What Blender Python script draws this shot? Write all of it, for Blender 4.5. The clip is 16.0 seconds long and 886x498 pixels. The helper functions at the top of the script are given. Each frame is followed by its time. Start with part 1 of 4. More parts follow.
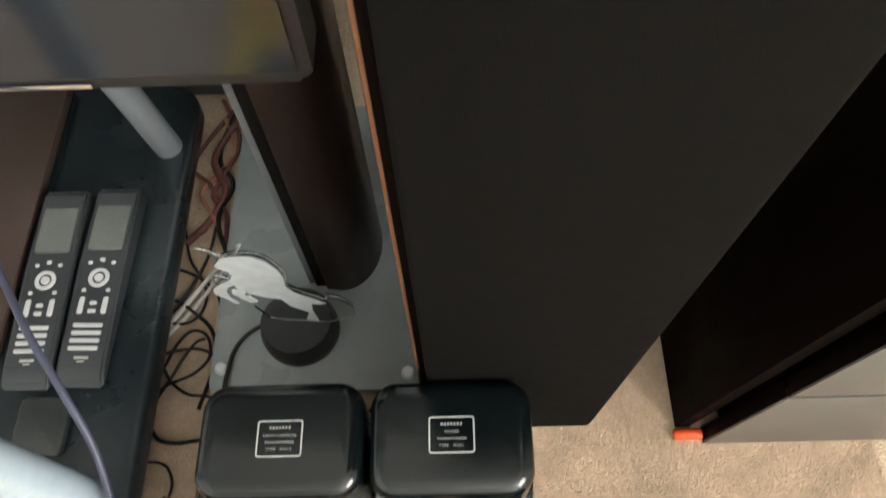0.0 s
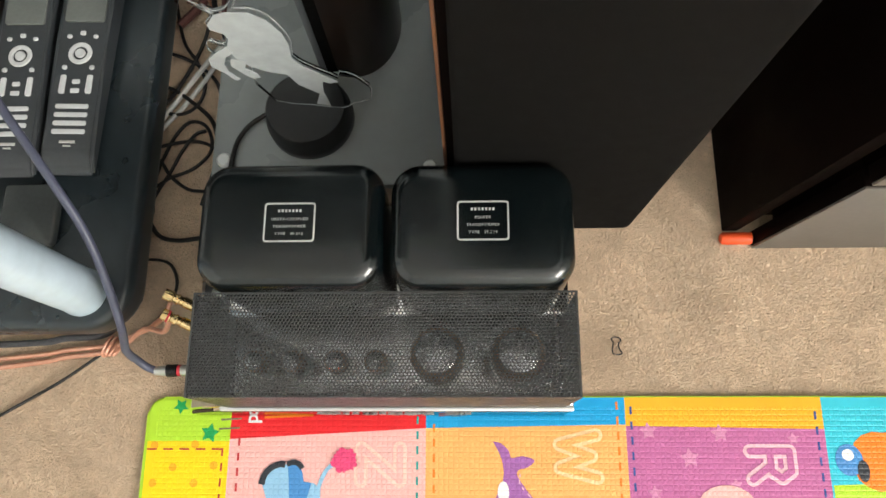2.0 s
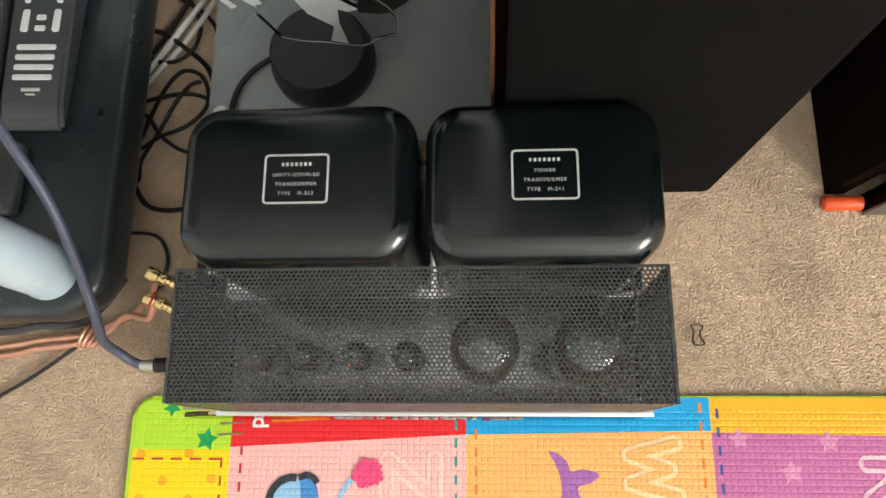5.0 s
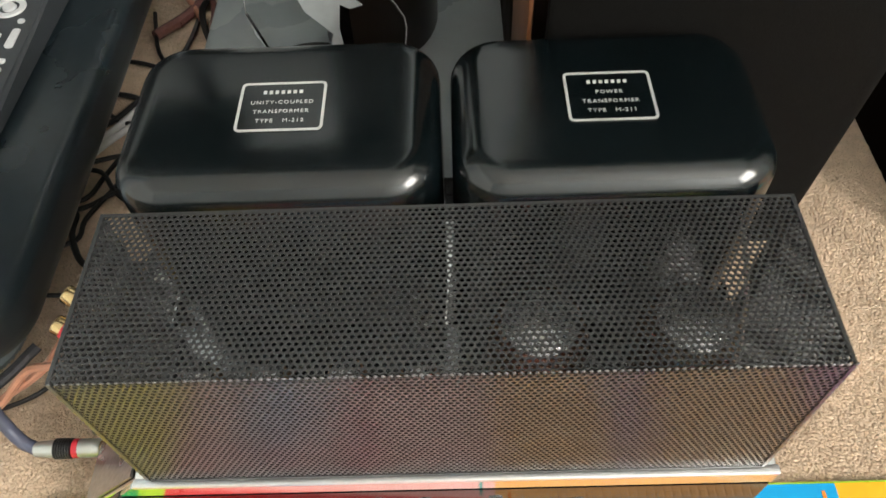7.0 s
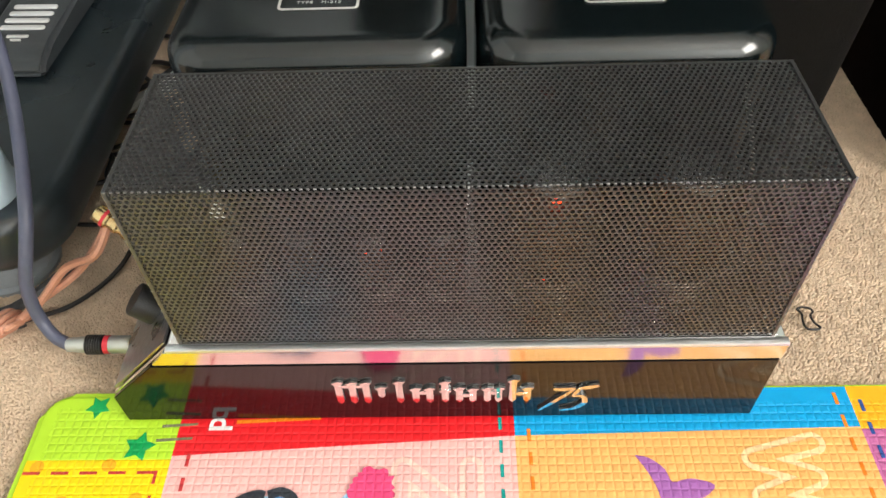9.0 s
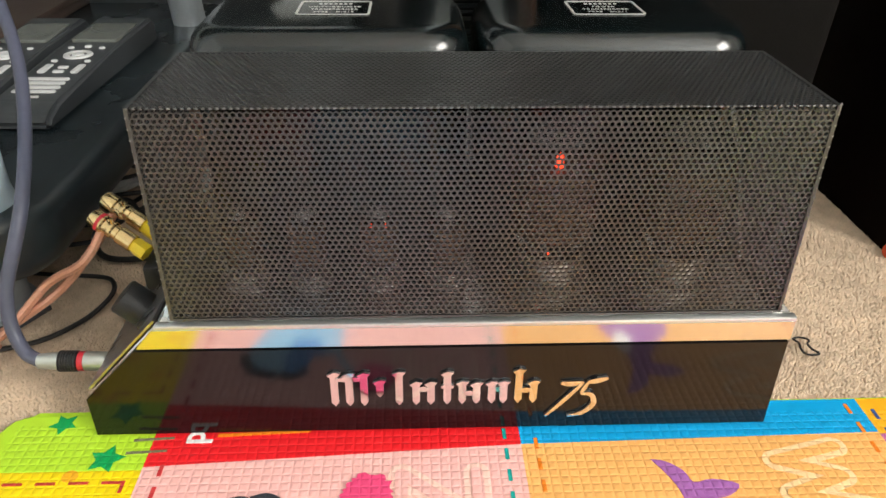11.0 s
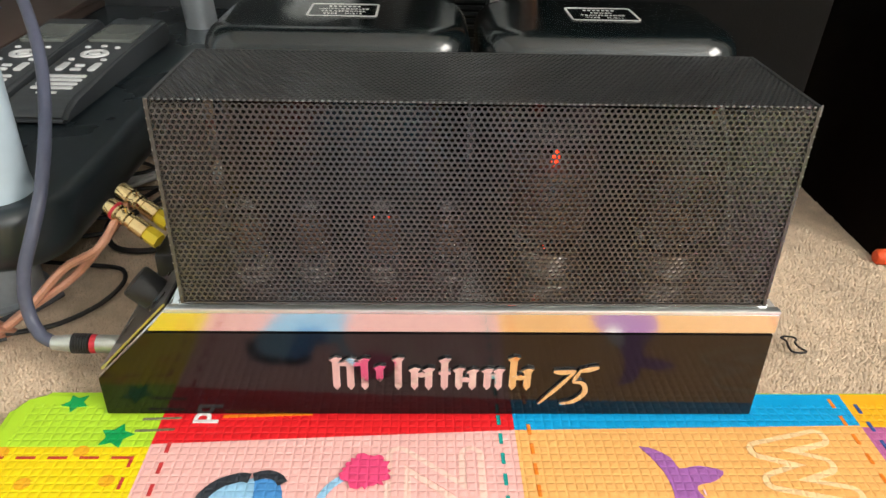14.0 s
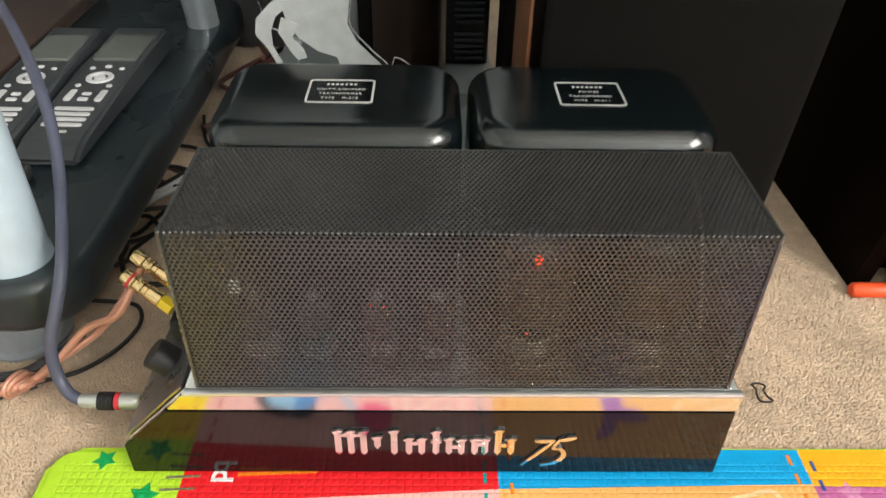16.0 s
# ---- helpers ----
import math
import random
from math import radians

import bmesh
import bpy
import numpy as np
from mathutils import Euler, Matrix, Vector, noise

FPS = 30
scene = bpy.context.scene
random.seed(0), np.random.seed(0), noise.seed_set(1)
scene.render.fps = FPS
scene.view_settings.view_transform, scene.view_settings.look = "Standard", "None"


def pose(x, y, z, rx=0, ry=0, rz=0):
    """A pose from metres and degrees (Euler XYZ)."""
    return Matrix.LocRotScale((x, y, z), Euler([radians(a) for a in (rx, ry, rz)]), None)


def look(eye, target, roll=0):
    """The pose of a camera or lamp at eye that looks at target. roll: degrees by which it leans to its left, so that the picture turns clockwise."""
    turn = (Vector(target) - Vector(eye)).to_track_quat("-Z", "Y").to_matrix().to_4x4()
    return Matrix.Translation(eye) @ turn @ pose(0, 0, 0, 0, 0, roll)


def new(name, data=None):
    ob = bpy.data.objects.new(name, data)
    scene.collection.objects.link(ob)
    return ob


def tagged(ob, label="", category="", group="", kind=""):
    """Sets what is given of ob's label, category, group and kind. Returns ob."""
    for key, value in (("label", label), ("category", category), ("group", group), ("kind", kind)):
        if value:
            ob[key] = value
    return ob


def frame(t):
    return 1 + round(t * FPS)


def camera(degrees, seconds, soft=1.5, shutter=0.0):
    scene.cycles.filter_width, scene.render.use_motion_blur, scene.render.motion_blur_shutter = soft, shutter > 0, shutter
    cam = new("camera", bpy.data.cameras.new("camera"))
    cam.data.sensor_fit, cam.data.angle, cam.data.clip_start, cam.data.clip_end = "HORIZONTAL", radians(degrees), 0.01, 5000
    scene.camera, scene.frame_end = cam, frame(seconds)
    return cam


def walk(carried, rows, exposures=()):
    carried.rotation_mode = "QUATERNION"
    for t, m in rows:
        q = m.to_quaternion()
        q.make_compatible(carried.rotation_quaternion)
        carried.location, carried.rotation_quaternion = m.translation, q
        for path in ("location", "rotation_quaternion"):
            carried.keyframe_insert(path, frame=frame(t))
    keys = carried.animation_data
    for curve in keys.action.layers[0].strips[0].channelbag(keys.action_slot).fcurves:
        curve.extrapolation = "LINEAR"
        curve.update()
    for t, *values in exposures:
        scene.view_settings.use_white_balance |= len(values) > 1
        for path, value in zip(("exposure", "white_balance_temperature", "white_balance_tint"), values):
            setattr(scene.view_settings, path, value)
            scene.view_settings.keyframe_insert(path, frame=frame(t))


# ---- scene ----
cam = camera(61.9, 16.0, soft=1.5, shutter=0.4)
BASE = pose(0.0949, -0.0220, 0.9192, 0, 1.7, -0.9) @ pose(0, 0, 0, -62.3, 0, 0)
ROWS = [
    (0.0, 0.0, 0.0, 0.0, 0.0, -0.0, -0.0),
    (0.5, -0.0039, 0.0213, -0.0262, 0.6, -3.98, -1.06),
    (1.0, -0.0099, 0.0493, -0.0507, 0.37, -7.04, -1.9),
    (1.5, -0.0137, 0.0696, -0.0679, 0.92, -9.94, -1.03),
    (2.0, -0.0174, 0.0886, -0.0745, 0.89, -11.76, -0.7),
    (2.5, -0.0267, 0.1348, -0.0821, 1.23, -12.96, -0.6),
    (3.0, -0.0307, 0.1657, -0.0885, 0.86, -13.99, 0.13),
    (3.5, -0.0341, 0.2006, -0.0976, 1.26, -14.05, 0.29),
    (6.0, -0.0532, 0.2459, -0.16, 2.52, -8.78, -0.58),
    (6.5, -0.0655, 0.3029, -0.2437, 0.68, 0.08, -0.69),
    (7.0, -0.0744, 0.3528, -0.3091, 0.21, 8.2, -0.11),
    (7.5, -0.0786, 0.3874, -0.3438, 0.27, 13.11, -0.38),
    (8.0, -0.0766, 0.3914, -0.3788, 0.13, 14.25, -1.13),
    (8.5, -0.0798, 0.361, -0.401, -0.0, 13.96, 0.01),
    (9.0, -0.0825, 0.3502, -0.4207, 0.54, 13.99, -1.04),
    (9.5, -0.0806, 0.4015, -0.4512, -2.54, 16.63, -0.76),
    (10.0, -0.0904, 0.42, -0.4897, -2.11, 24.12, -0.08),
    (12.5, -0.1084, 0.3865, -0.5845, -3.1, 33.47, 0.04),
    (13.0, -0.1079, 0.39, -0.5791, -2.99, 33.05, -0.04),
    (13.5, -0.1067, 0.3923, -0.5713, -2.88, 32.67, -0.47),
    (14.0, -0.1029, 0.3928, -0.566, -2.73, 32.32, -1.05),
    (14.5, -0.1018, 0.391, -0.5624, -2.85, 32.06, -1.23),
    (15.0, -0.1046, 0.3833, -0.551, -2.89, 31.77, -1.69),
    (15.5, -0.1051, 0.3652, -0.5283, -2.55, 29.58, -1.84),
    (16.0, -0.0983, 0.3117, -0.4879, -2.28, 25.34, -1.47),
]
walk(cam, [(t, BASE @ pose(x, y, z, 90 + pitch, roll, yaw)) for t, x, y, z, yaw, pitch, roll in ROWS],
     exposures=[(0, 0.15), (1.5, 0.1), (3.5, -0.05), (6, 0.05), (8, 0.25), (10, 0.05), (12.5, -0.03), (15, -0.02), (16, 0.06)])

# ---- light ----
FLOOR = -0.008
world = bpy.data.worlds.new("sky")
scene.world = world
world.use_nodes = True
sky = world.node_tree.nodes.new("ShaderNodeTexSky")
sky.sky_type, sky.sun_disc = "NISHITA", False
sky.sun_elevation, sky.sun_rotation = radians(40), radians(150)
world.node_tree.nodes["Background"].inputs[1].default_value = 0.1
world.node_tree.links.new(sky.outputs[0], world.node_tree.nodes["Background"].inputs[0])


def area(name, place, target, w, h, watts, color):
    lamp = bpy.data.lights.new(name, "AREA")
    lamp.shape, lamp.size, lamp.size_y, lamp.energy, lamp.color = "RECTANGLE", w, h, watts, color
    ob = new(name, lamp)
    ob.matrix_world = look(place, target)
    return ob


area("window_light", (1.865, -1.55, 1.5), (0.0, -1.55, 1.25), 1.5, 1.1, 106, (1.0, 0.952, 0.872))


# ---- materials ----
def mat(name, color, rough=0.5, metal=0.0, vary=0.12, scale=30.0, bump=0.0, bump_scale=None, ior=1.5, coat=0.0, random=0.0, island=0.0, rough_vary=0.08, trans=0.0, emit=0.0, alpha=1.0):
    m = bpy.data.materials.new(name)
    m.use_nodes = True
    nt = m.node_tree
    b = nt.nodes["Principled BSDF"]
    b.inputs["Roughness"].default_value, b.inputs["Metallic"].default_value, b.inputs["IOR"].default_value = rough, metal, ior
    b.inputs["Coat Weight"].default_value, b.inputs["Transmission Weight"].default_value, b.inputs["Alpha"].default_value = coat, trans, alpha
    b.inputs["Base Color"].default_value = (*color, 1)
    if emit:
        b.inputs["Emission Color"].default_value, b.inputs["Emission Strength"].default_value = (*color, 1), emit
    co = nt.nodes.new("ShaderNodeTexCoord")
    n1, n2 = nt.nodes.new("ShaderNodeTexNoise"), nt.nodes.new("ShaderNodeTexNoise")
    n1.inputs["Scale"].default_value, n2.inputs["Scale"].default_value = scale, scale * 9
    n1.inputs["Detail"].default_value, n2.inputs["Detail"].default_value = 5, 3
    for n in (n1, n2):
        nt.links.new(co.outputs["Object"], n.inputs["Vector"])
    add = nt.nodes.new("ShaderNodeMath")
    add.operation = "ADD"
    nt.links.new(n1.outputs[0], add.inputs[0])
    nt.links.new(n2.outputs[0], add.inputs[1])
    last = add
    if random or island:
        extra = nt.nodes.new("ShaderNodeObjectInfo" if random else "ShaderNodeNewGeometry")
        mul = nt.nodes.new("ShaderNodeMath")
        mul.operation, mul.inputs[1].default_value, mul.inputs[2].default_value = "MULTIPLY_ADD", (random or island), -(random or island) / 2
        nt.links.new(extra.outputs["Random" if random else "Random Per Island"], mul.inputs[0])
        last = nt.nodes.new("ShaderNodeMath")
        nt.links.new(add.outputs[0], last.inputs[0])
        nt.links.new(mul.outputs[0], last.inputs[1])
    ramp = nt.nodes.new("ShaderNodeMapRange")
    ramp.inputs["From Min"].default_value, ramp.inputs["From Max"].default_value = 0.6, 1.4
    ramp.inputs["To Min"].default_value, ramp.inputs["To Max"].default_value = 1 - vary, 1 + vary
    ramp.clamp = False
    nt.links.new(last.outputs[0], ramp.inputs["Value"])
    hue = nt.nodes.new("ShaderNodeHueSaturation")
    hue.inputs["Color"].default_value = (*color, 1)
    nt.links.new(ramp.outputs[0], hue.inputs["Value"])
    nt.links.new(hue.outputs[0], b.inputs["Base Color"])
    rr = nt.nodes.new("ShaderNodeMapRange")
    rr.inputs["From Min"].default_value, rr.inputs["From Max"].default_value = 0.3, 0.7
    rr.inputs["To Min"].default_value, rr.inputs["To Max"].default_value = max(rough - rough_vary * rough, 0.0), rough + rough_vary * rough
    nt.links.new(n1.outputs[0], rr.inputs["Value"])
    nt.links.new(rr.outputs[0], b.inputs["Roughness"])
    if bump:
        n3, bp = nt.nodes.new("ShaderNodeTexNoise"), nt.nodes.new("ShaderNodeBump")
        n3.inputs["Scale"].default_value, n3.inputs["Detail"].default_value = bump_scale or scale * 6, 4
        nt.links.new(co.outputs["Object"], n3.inputs["Vector"])
        bp.inputs["Strength"].default_value, bp.inputs["Distance"].default_value = 1.0, bump
        nt.links.new(n3.outputs[0], bp.inputs["Height"])
        nt.links.new(bp.outputs[0], b.inputs["Normal"])
    return m


def foam(name, color):
    """Printed foam with a pressed grid of small pads, 5.4 mm apart."""
    m = mat(name, color, 0.45, vary=0.05, scale=14)
    nt = m.node_tree
    b = nt.nodes["Principled BSDF"]
    co = nt.nodes.new("ShaderNodeNewGeometry")
    sep = nt.nodes.new("ShaderNodeSeparateXYZ")
    nt.links.new(co.outputs["Position"], sep.inputs[0])

    def math_node(op, a, second=None, third=None):
        n = nt.nodes.new("ShaderNodeMath")
        n.operation = op
        for i, v in enumerate((a, second, third)):
            if v is None:
                continue
            if isinstance(v, (int, float)):
                n.inputs[i].default_value = v
            else:
                nt.links.new(v, n.inputs[i])
        return n.outputs[0]

    waves = []
    for axis, size in ((0, 0.0054), (1, 0.0054)):
        f = math_node("PINGPONG", sep.outputs[axis], size / 2)
        waves.append(math_node("DIVIDE", f, size / 2))
    low = math_node("MINIMUM", waves[0], waves[1])
    pad = math_node("SMOOTH_MIN", low, 0.46, 0.40)
    dimple = math_node("SUBTRACT", pad, math_node("MULTIPLY", math_node("MAXIMUM", math_node("SUBTRACT", low, 0.60), 0), 0.10))
    inside = math_node("MULTIPLY", math_node("GREATER_THAN", sep.outputs[0], -0.2665), math_node("LESS_THAN", sep.outputs[1], 0.0085))
    height = math_node("ADD", math_node("MULTIPLY", dimple, inside), math_node("MULTIPLY", math_node("SUBTRACT", 1.0, inside), 0.55))
    bp = nt.nodes.new("ShaderNodeBump")
    bp.inputs["Strength"].default_value, bp.inputs["Distance"].default_value = 0.80, 0.0011
    nt.links.new(height, bp.inputs["Height"])
    nt.links.new(bp.outputs[0], b.inputs["Normal"])
    return m


M_CARPET = mat("carpet_beige", (0.62, 0.48, 0.35), 0.95, vary=0.22, scale=22, bump=0.004, bump_scale=260)
M_PILE = mat("carpet_pile_beige", (0.67, 0.515, 0.375), 0.95, vary=0.20, scale=9, island=0.16)
M_WALL = mat("wall_paint_white", (0.74, 0.79, 0.81), 0.7, vary=0.03, scale=3, bump=0.001, bump_scale=120)
M_CEIL = mat("ceiling_paint_white", (0.80, 0.82, 0.83), 0.8, vary=0.02, scale=3)
M_TRIM = mat("white_gloss_trim", (0.80, 0.79, 0.77), 0.35, vary=0.03)
M_PANE = mat("window_glass", (1, 1, 1), 0.0, vary=0.0, trans=1.0, ior=1.45)
M_ENAMEL = mat("black_enamel", (0.0022, 0.0044, 0.0052), 0.19, vary=0.3, scale=12, bump=0.00015, bump_scale=14, ior=1.66, rough_vary=0.35)
M_GLASSBLACK = mat("black_glass_panel", (0.004, 0.004, 0.005), 0.11, vary=0.2, ior=1.47)
M_STEEL = mat("polished_steel", (0.72, 0.72, 0.71), 0.05, 1.0, vary=0.05, scale=20, rough_vary=0.5)
M_STRIP = mat("hazy_polished_steel", (0.78, 0.78, 0.77), 0.12, 1.0, vary=0.05, scale=20, rough_vary=0.3)
M_SATINEDGE = mat("satin_steel_edge", (0.74, 0.75, 0.75), 0.33, 0.9, vary=0.08, scale=60)
M_STEELDARK = mat("worn_steel", (0.45, 0.45, 0.45), 0.32, 1.0, vary=0.25, scale=35, bump=0.0002, bump_scale=200, rough_vary=0.3)
M_DECK = mat("satin_deck", (0.70, 0.71, 0.72), 0.24, 1.0, vary=0.12, scale=25)
M_MESH = mat("black_painted_mesh", (0.032, 0.033, 0.0335), 0.33, vary=0.25, scale=40, ior=1.7)
# lighter grey that paints the highlights on the cage folds
M_FOLDGLINT = mat("fold_glint_grey", (0.20, 0.205, 0.21), 0.30, 0.6, vary=0.6, scale=55)
M_SILVERPRINT = mat("silver_print", (0.66, 0.66, 0.64), 0.35, 0.4, vary=0.08)
M_CHROME = mat("chrome_letters", (0.80, 0.79, 0.78), 0.08, 1.0, vary=0.05)
M_TUBEGLASS = mat("tube_glass", (0.96, 0.97, 0.98), 0.0, vary=0.0, trans=1.0, ior=1.45)
M_GETTER = mat("getter_silver", (0.56, 0.56, 0.57), 0.20, 1.0, vary=0.15)
M_ANODE = mat("brown_grey_anode", (0.20, 0.13, 0.085), 0.5, 0.6, vary=0.2)
M_TUBEBASE = mat("metal_tube_base", (0.45, 0.44, 0.42), 0.3, 1.0, vary=0.2)
M_BAKELITE = mat("brown_bakelite", (0.035, 0.02, 0.014), 0.35, vary=0.2)
M_GLOW = mat("heater_glow", (1.0, 0.055, 0.012), 0.5, vary=0.0, emit=2.6)
M_SMOKE = mat("smoky_plastic", (0.05, 0.055, 0.055), 0.2, vary=0.15)
M_BLACKPLASTIC = mat("black_plastic", (0.015, 0.015, 0.016), 0.38, vary=0.2, bump=0.0002, bump_scale=900)
M_BLACKGLOSS = mat("glossy_black_shelf", (0.0125, 0.0195, 0.0240), 0.28, vary=0.3, scale=8, ior=1.60, rough_vary=0.35)
M_GREYBUTTON = mat("grey_button", (0.62, 0.63, 0.64), 0.35, vary=0.08)
M_LCD = mat("grey_display", (0.13, 0.14, 0.13), 0.15, vary=0.1)
M_REMOTE = mat("charcoal_plastic", (0.040, 0.045, 0.050), 0.38, vary=0.15, bump=0.0001, bump_scale=1200)
M_COLUMN = mat("frosted_pale_blue_column", (0.44, 0.54, 0.62), 0.35, vary=0.10, scale=7, coat=0.3)
M_SILVERLEG = mat("silver_paint", (0.42, 0.46, 0.50), 0.35, 0.5, vary=0.08)
M_CLOTHBLACK = mat("black_speaker_cloth", (0.0064, 0.0060, 0.0056), 0.9, vary=0.18, scale=60, bump=0.0004, bump_scale=1500, ior=1.15)
M_WOOD = mat("warm_brown_veneer", (0.17, 0.072, 0.034), 0.4, vary=0.3, scale=14)
M_DARKWOOD = mat("dark_brown_laminate", (0.0032, 0.0016, 0.0011), 0.55, vary=0.3, scale=10, rough_vary=0.3, ior=1.12)
M_GREYFRONT = mat("taupe_drawer_front", (0.14, 0.125, 0.11), 0.5, vary=0.08, scale=16)
M_ORANGE = mat("orange_plastic", (0.85, 0.10, 0.025), 0.4, vary=0.08)
M_PLATE = mat("frosted_grey_glass", (0.27, 0.295, 0.30), 0.30, vary=0.08, scale=5, rough_vary=0.2)
M_BOLT = mat("white_bolt_cap", (0.72, 0.74, 0.74), 0.3, vary=0.06)
M_ACRYLIC = mat("clear_acrylic", (0.97, 0.98, 0.98), 0.02, vary=0.0, trans=1.0, ior=1.12)
M_FROST = mat("frosted_engraving", (0.60, 0.635, 0.64), 0.6, vary=0.16, scale=9, bump=0.0003, bump_scale=120, alpha=0.46)
M_EDGE = mat("frosted_acrylic_edge", (0.66, 0.69, 0.69), 0.4, vary=0.5, scale=60, alpha=0.6)
M_PILLAR = mat("dark_bronze_pillar", (0.022, 0.014, 0.011), 0.30, 0.2, vary=0.2, scale=9)
M_BROWNBOX = mat("dull_brown_card", (0.060, 0.040, 0.032), 0.45, vary=0.15, scale=12)
M_GREYLINE = mat("grey_edge", (0.13, 0.14, 0.15), 0.4, vary=0.08)
M_COPPER = mat("copper_speaker_wire", (0.62, 0.30, 0.20), 0.35, 0.3, vary=0.18, scale=90, coat=0.6)
M_CABLEBLUE = mat("slate_blue_cable", (0.075, 0.082, 0.125), 0.45, vary=0.12)
M_CABLEBLACK = mat("black_cable", (0.014, 0.013, 0.013), 0.45, vary=0.2)
M_CABLEWHITE = mat("white_cable", (0.74, 0.74, 0.72), 0.4, vary=0.06)
M_BRAID = mat("grey_braided_cable", (0.05, 0.05, 0.055), 0.6, vary=0.7, scale=300)
M_GOLD = mat("gold_plating", (0.70, 0.52, 0.26), 0.20, 1.0, vary=0.12)
M_YELLOW = mat("yellow_plastic", (0.85, 0.62, 0.02), 0.4, vary=0.06)
M_RED = mat("red_band", (0.62, 0.03, 0.05), 0.4, vary=0.06)
M_SATIN = mat("satin_nickel", (0.50, 0.52, 0.49), 0.35, 0.7, vary=0.08)
M_CHEST = mat("grey_plastic", (0.085, 0.09, 0.10), 0.5, vary=0.15, scale=8)
M_TVBLACK = mat("dark_television_screen", (0.022, 0.026, 0.032), 0.12, vary=0.1, scale=4)
M_REDCABLE = mat("dull_red_cable", (0.17, 0.065, 0.055), 0.5, vary=0.3)
M_WHITEPAPER = mat("white_card", (0.75, 0.75, 0.74), 0.6, vary=0.04)
F_GREEN = foam("foam_lime", (0.45, 0.72, 0.03))
F_RED = foam("foam_red", (0.78, 0.012, 0.018))
F_BLUE = foam("foam_sky_blue", (0.0, 0.33, 0.68))
F_AMBER = foam("foam_amber", (0.87, 0.42, 0.01))
F_CYAN = foam("foam_cyan", (0.03, 0.52, 0.66))
F_YELLOW = foam("foam_yellow", (0.90, 0.66, 0.0))
F_PINK = foam("foam_pink", (0.86, 0.46, 0.43))
F_PEACH = foam("foam_peach", (0.86, 0.43, 0.13))
F_PURPLE = foam("foam_orchid", (0.50, 0.13, 0.32))
F_LILAC = foam("foam_violet", (0.35, 0.12, 0.39))
F_CREAM = foam("foam_cream", (0.89, 0.57, 0.49))
F_CREAMPEACH = foam("foam_cream_peach", (0.90, 0.61, 0.32))
F_MAUVE = foam("foam_pale_pink", (0.80, 0.48, 0.56))
F_ROSE = foam("foam_rose", (0.62, 0.24, 0.42))
F_MAGENTA = foam("foam_magenta", (0.78, 0.06, 0.19))
F_DARKRED = foam("foam_dark_red", (0.50, 0.03, 0.03))
F_TEAL = foam("foam_teal", (0.0, 0.33, 0.30))
F_NAVY = foam("foam_navy", (0.02, 0.07, 0.28))
F_LEAF = foam("foam_leaf_green", (0.0, 0.33, 0.08))
F_SKY = foam("foam_pale_blue", (0.28, 0.52, 0.74))
F_MIDBLUE = foam("foam_mid_blue", (0.06, 0.25, 0.58))
F_INK = foam("foam_ink", (0.025, 0.03, 0.04))
F_WHITE = foam("foam_white", (0.86, 0.84, 0.84))
F_OLIVE = foam("foam_olive_grey", (0.17, 0.17, 0.09))
F_ORANGE = foam("foam_orange", (0.85, 0.22, 0.01))


# ---- building helpers ----
def thing(name, place, label, category, group="", kind=""):
    ob = new(name)
    ob.location = place
    ob.empty_display_size = 0.01
    return tagged(ob, label, category, group, kind)


def origin(ob):
    """The place of the thing that a part belongs to."""
    while ob.parent:
        ob = ob.parent
    return ob.location.copy()


def finish(name, bm, material, smooth):
    me = bpy.data.meshes.new(name)
    bmesh.ops.recalc_face_normals(bm, faces=bm.faces)
    bm.to_mesh(me)
    bm.free()
    me.materials.append(material)
    if smooth:
        for p in me.polygons:
            p.use_smooth = True
        me.set_sharp_from_angle(angle=radians(smooth))
    return me


def part(name, bm, material, parent, label="", smooth=40):
    """Link a bmesh, built in world places, as one mesh under a thing or a part."""
    me = finish(name, bm, material, smooth) if isinstance(bm, bmesh.types.BMesh) else bm
    me.transform(Matrix.Translation(-origin(parent)))
    ob = new(name, me)
    ob.parent = parent
    return tagged(ob, label)


def whole(name, bm, material, label, category="", kind="", group="", smooth=40):
    """A top-level thing that is one mesh, with its origin at its base."""
    me = finish(name, bm, material, smooth) if isinstance(bm, bmesh.types.BMesh) else bm
    lo = [min(v.co[i] for v in me.vertices) for i in range(3)]
    hi = [max(v.co[i] for v in me.vertices) for i in range(3)]
    at = Vector(((lo[0] + hi[0]) / 2, (lo[1] + hi[1]) / 2, lo[2]))
    me.transform(Matrix.Translation(-at))
    ob = new(name, me)
    ob.location = at
    return tagged(ob, label, category, group, kind)


def box(x0, x1, y0, y1, z0, z1, r=0.0, seg=2, bm=None):
    out = bm or bmesh.new()
    made = bmesh.ops.create_cube(out, size=1)["verts"]
    bmesh.ops.transform(out, verts=made, matrix=Matrix.Translation(((x0 + x1) / 2, (y0 + y1) / 2, (z0 + z1) / 2)) @ Matrix.Diagonal((x1 - x0, y1 - y0, z1 - z0, 1)))
    if r:
        edges = list({e for v in made for e in v.link_edges})
        bmesh.ops.bevel(out, geom=edges, offset=r, segments=seg, profile=0.5, affect="EDGES")
    return out


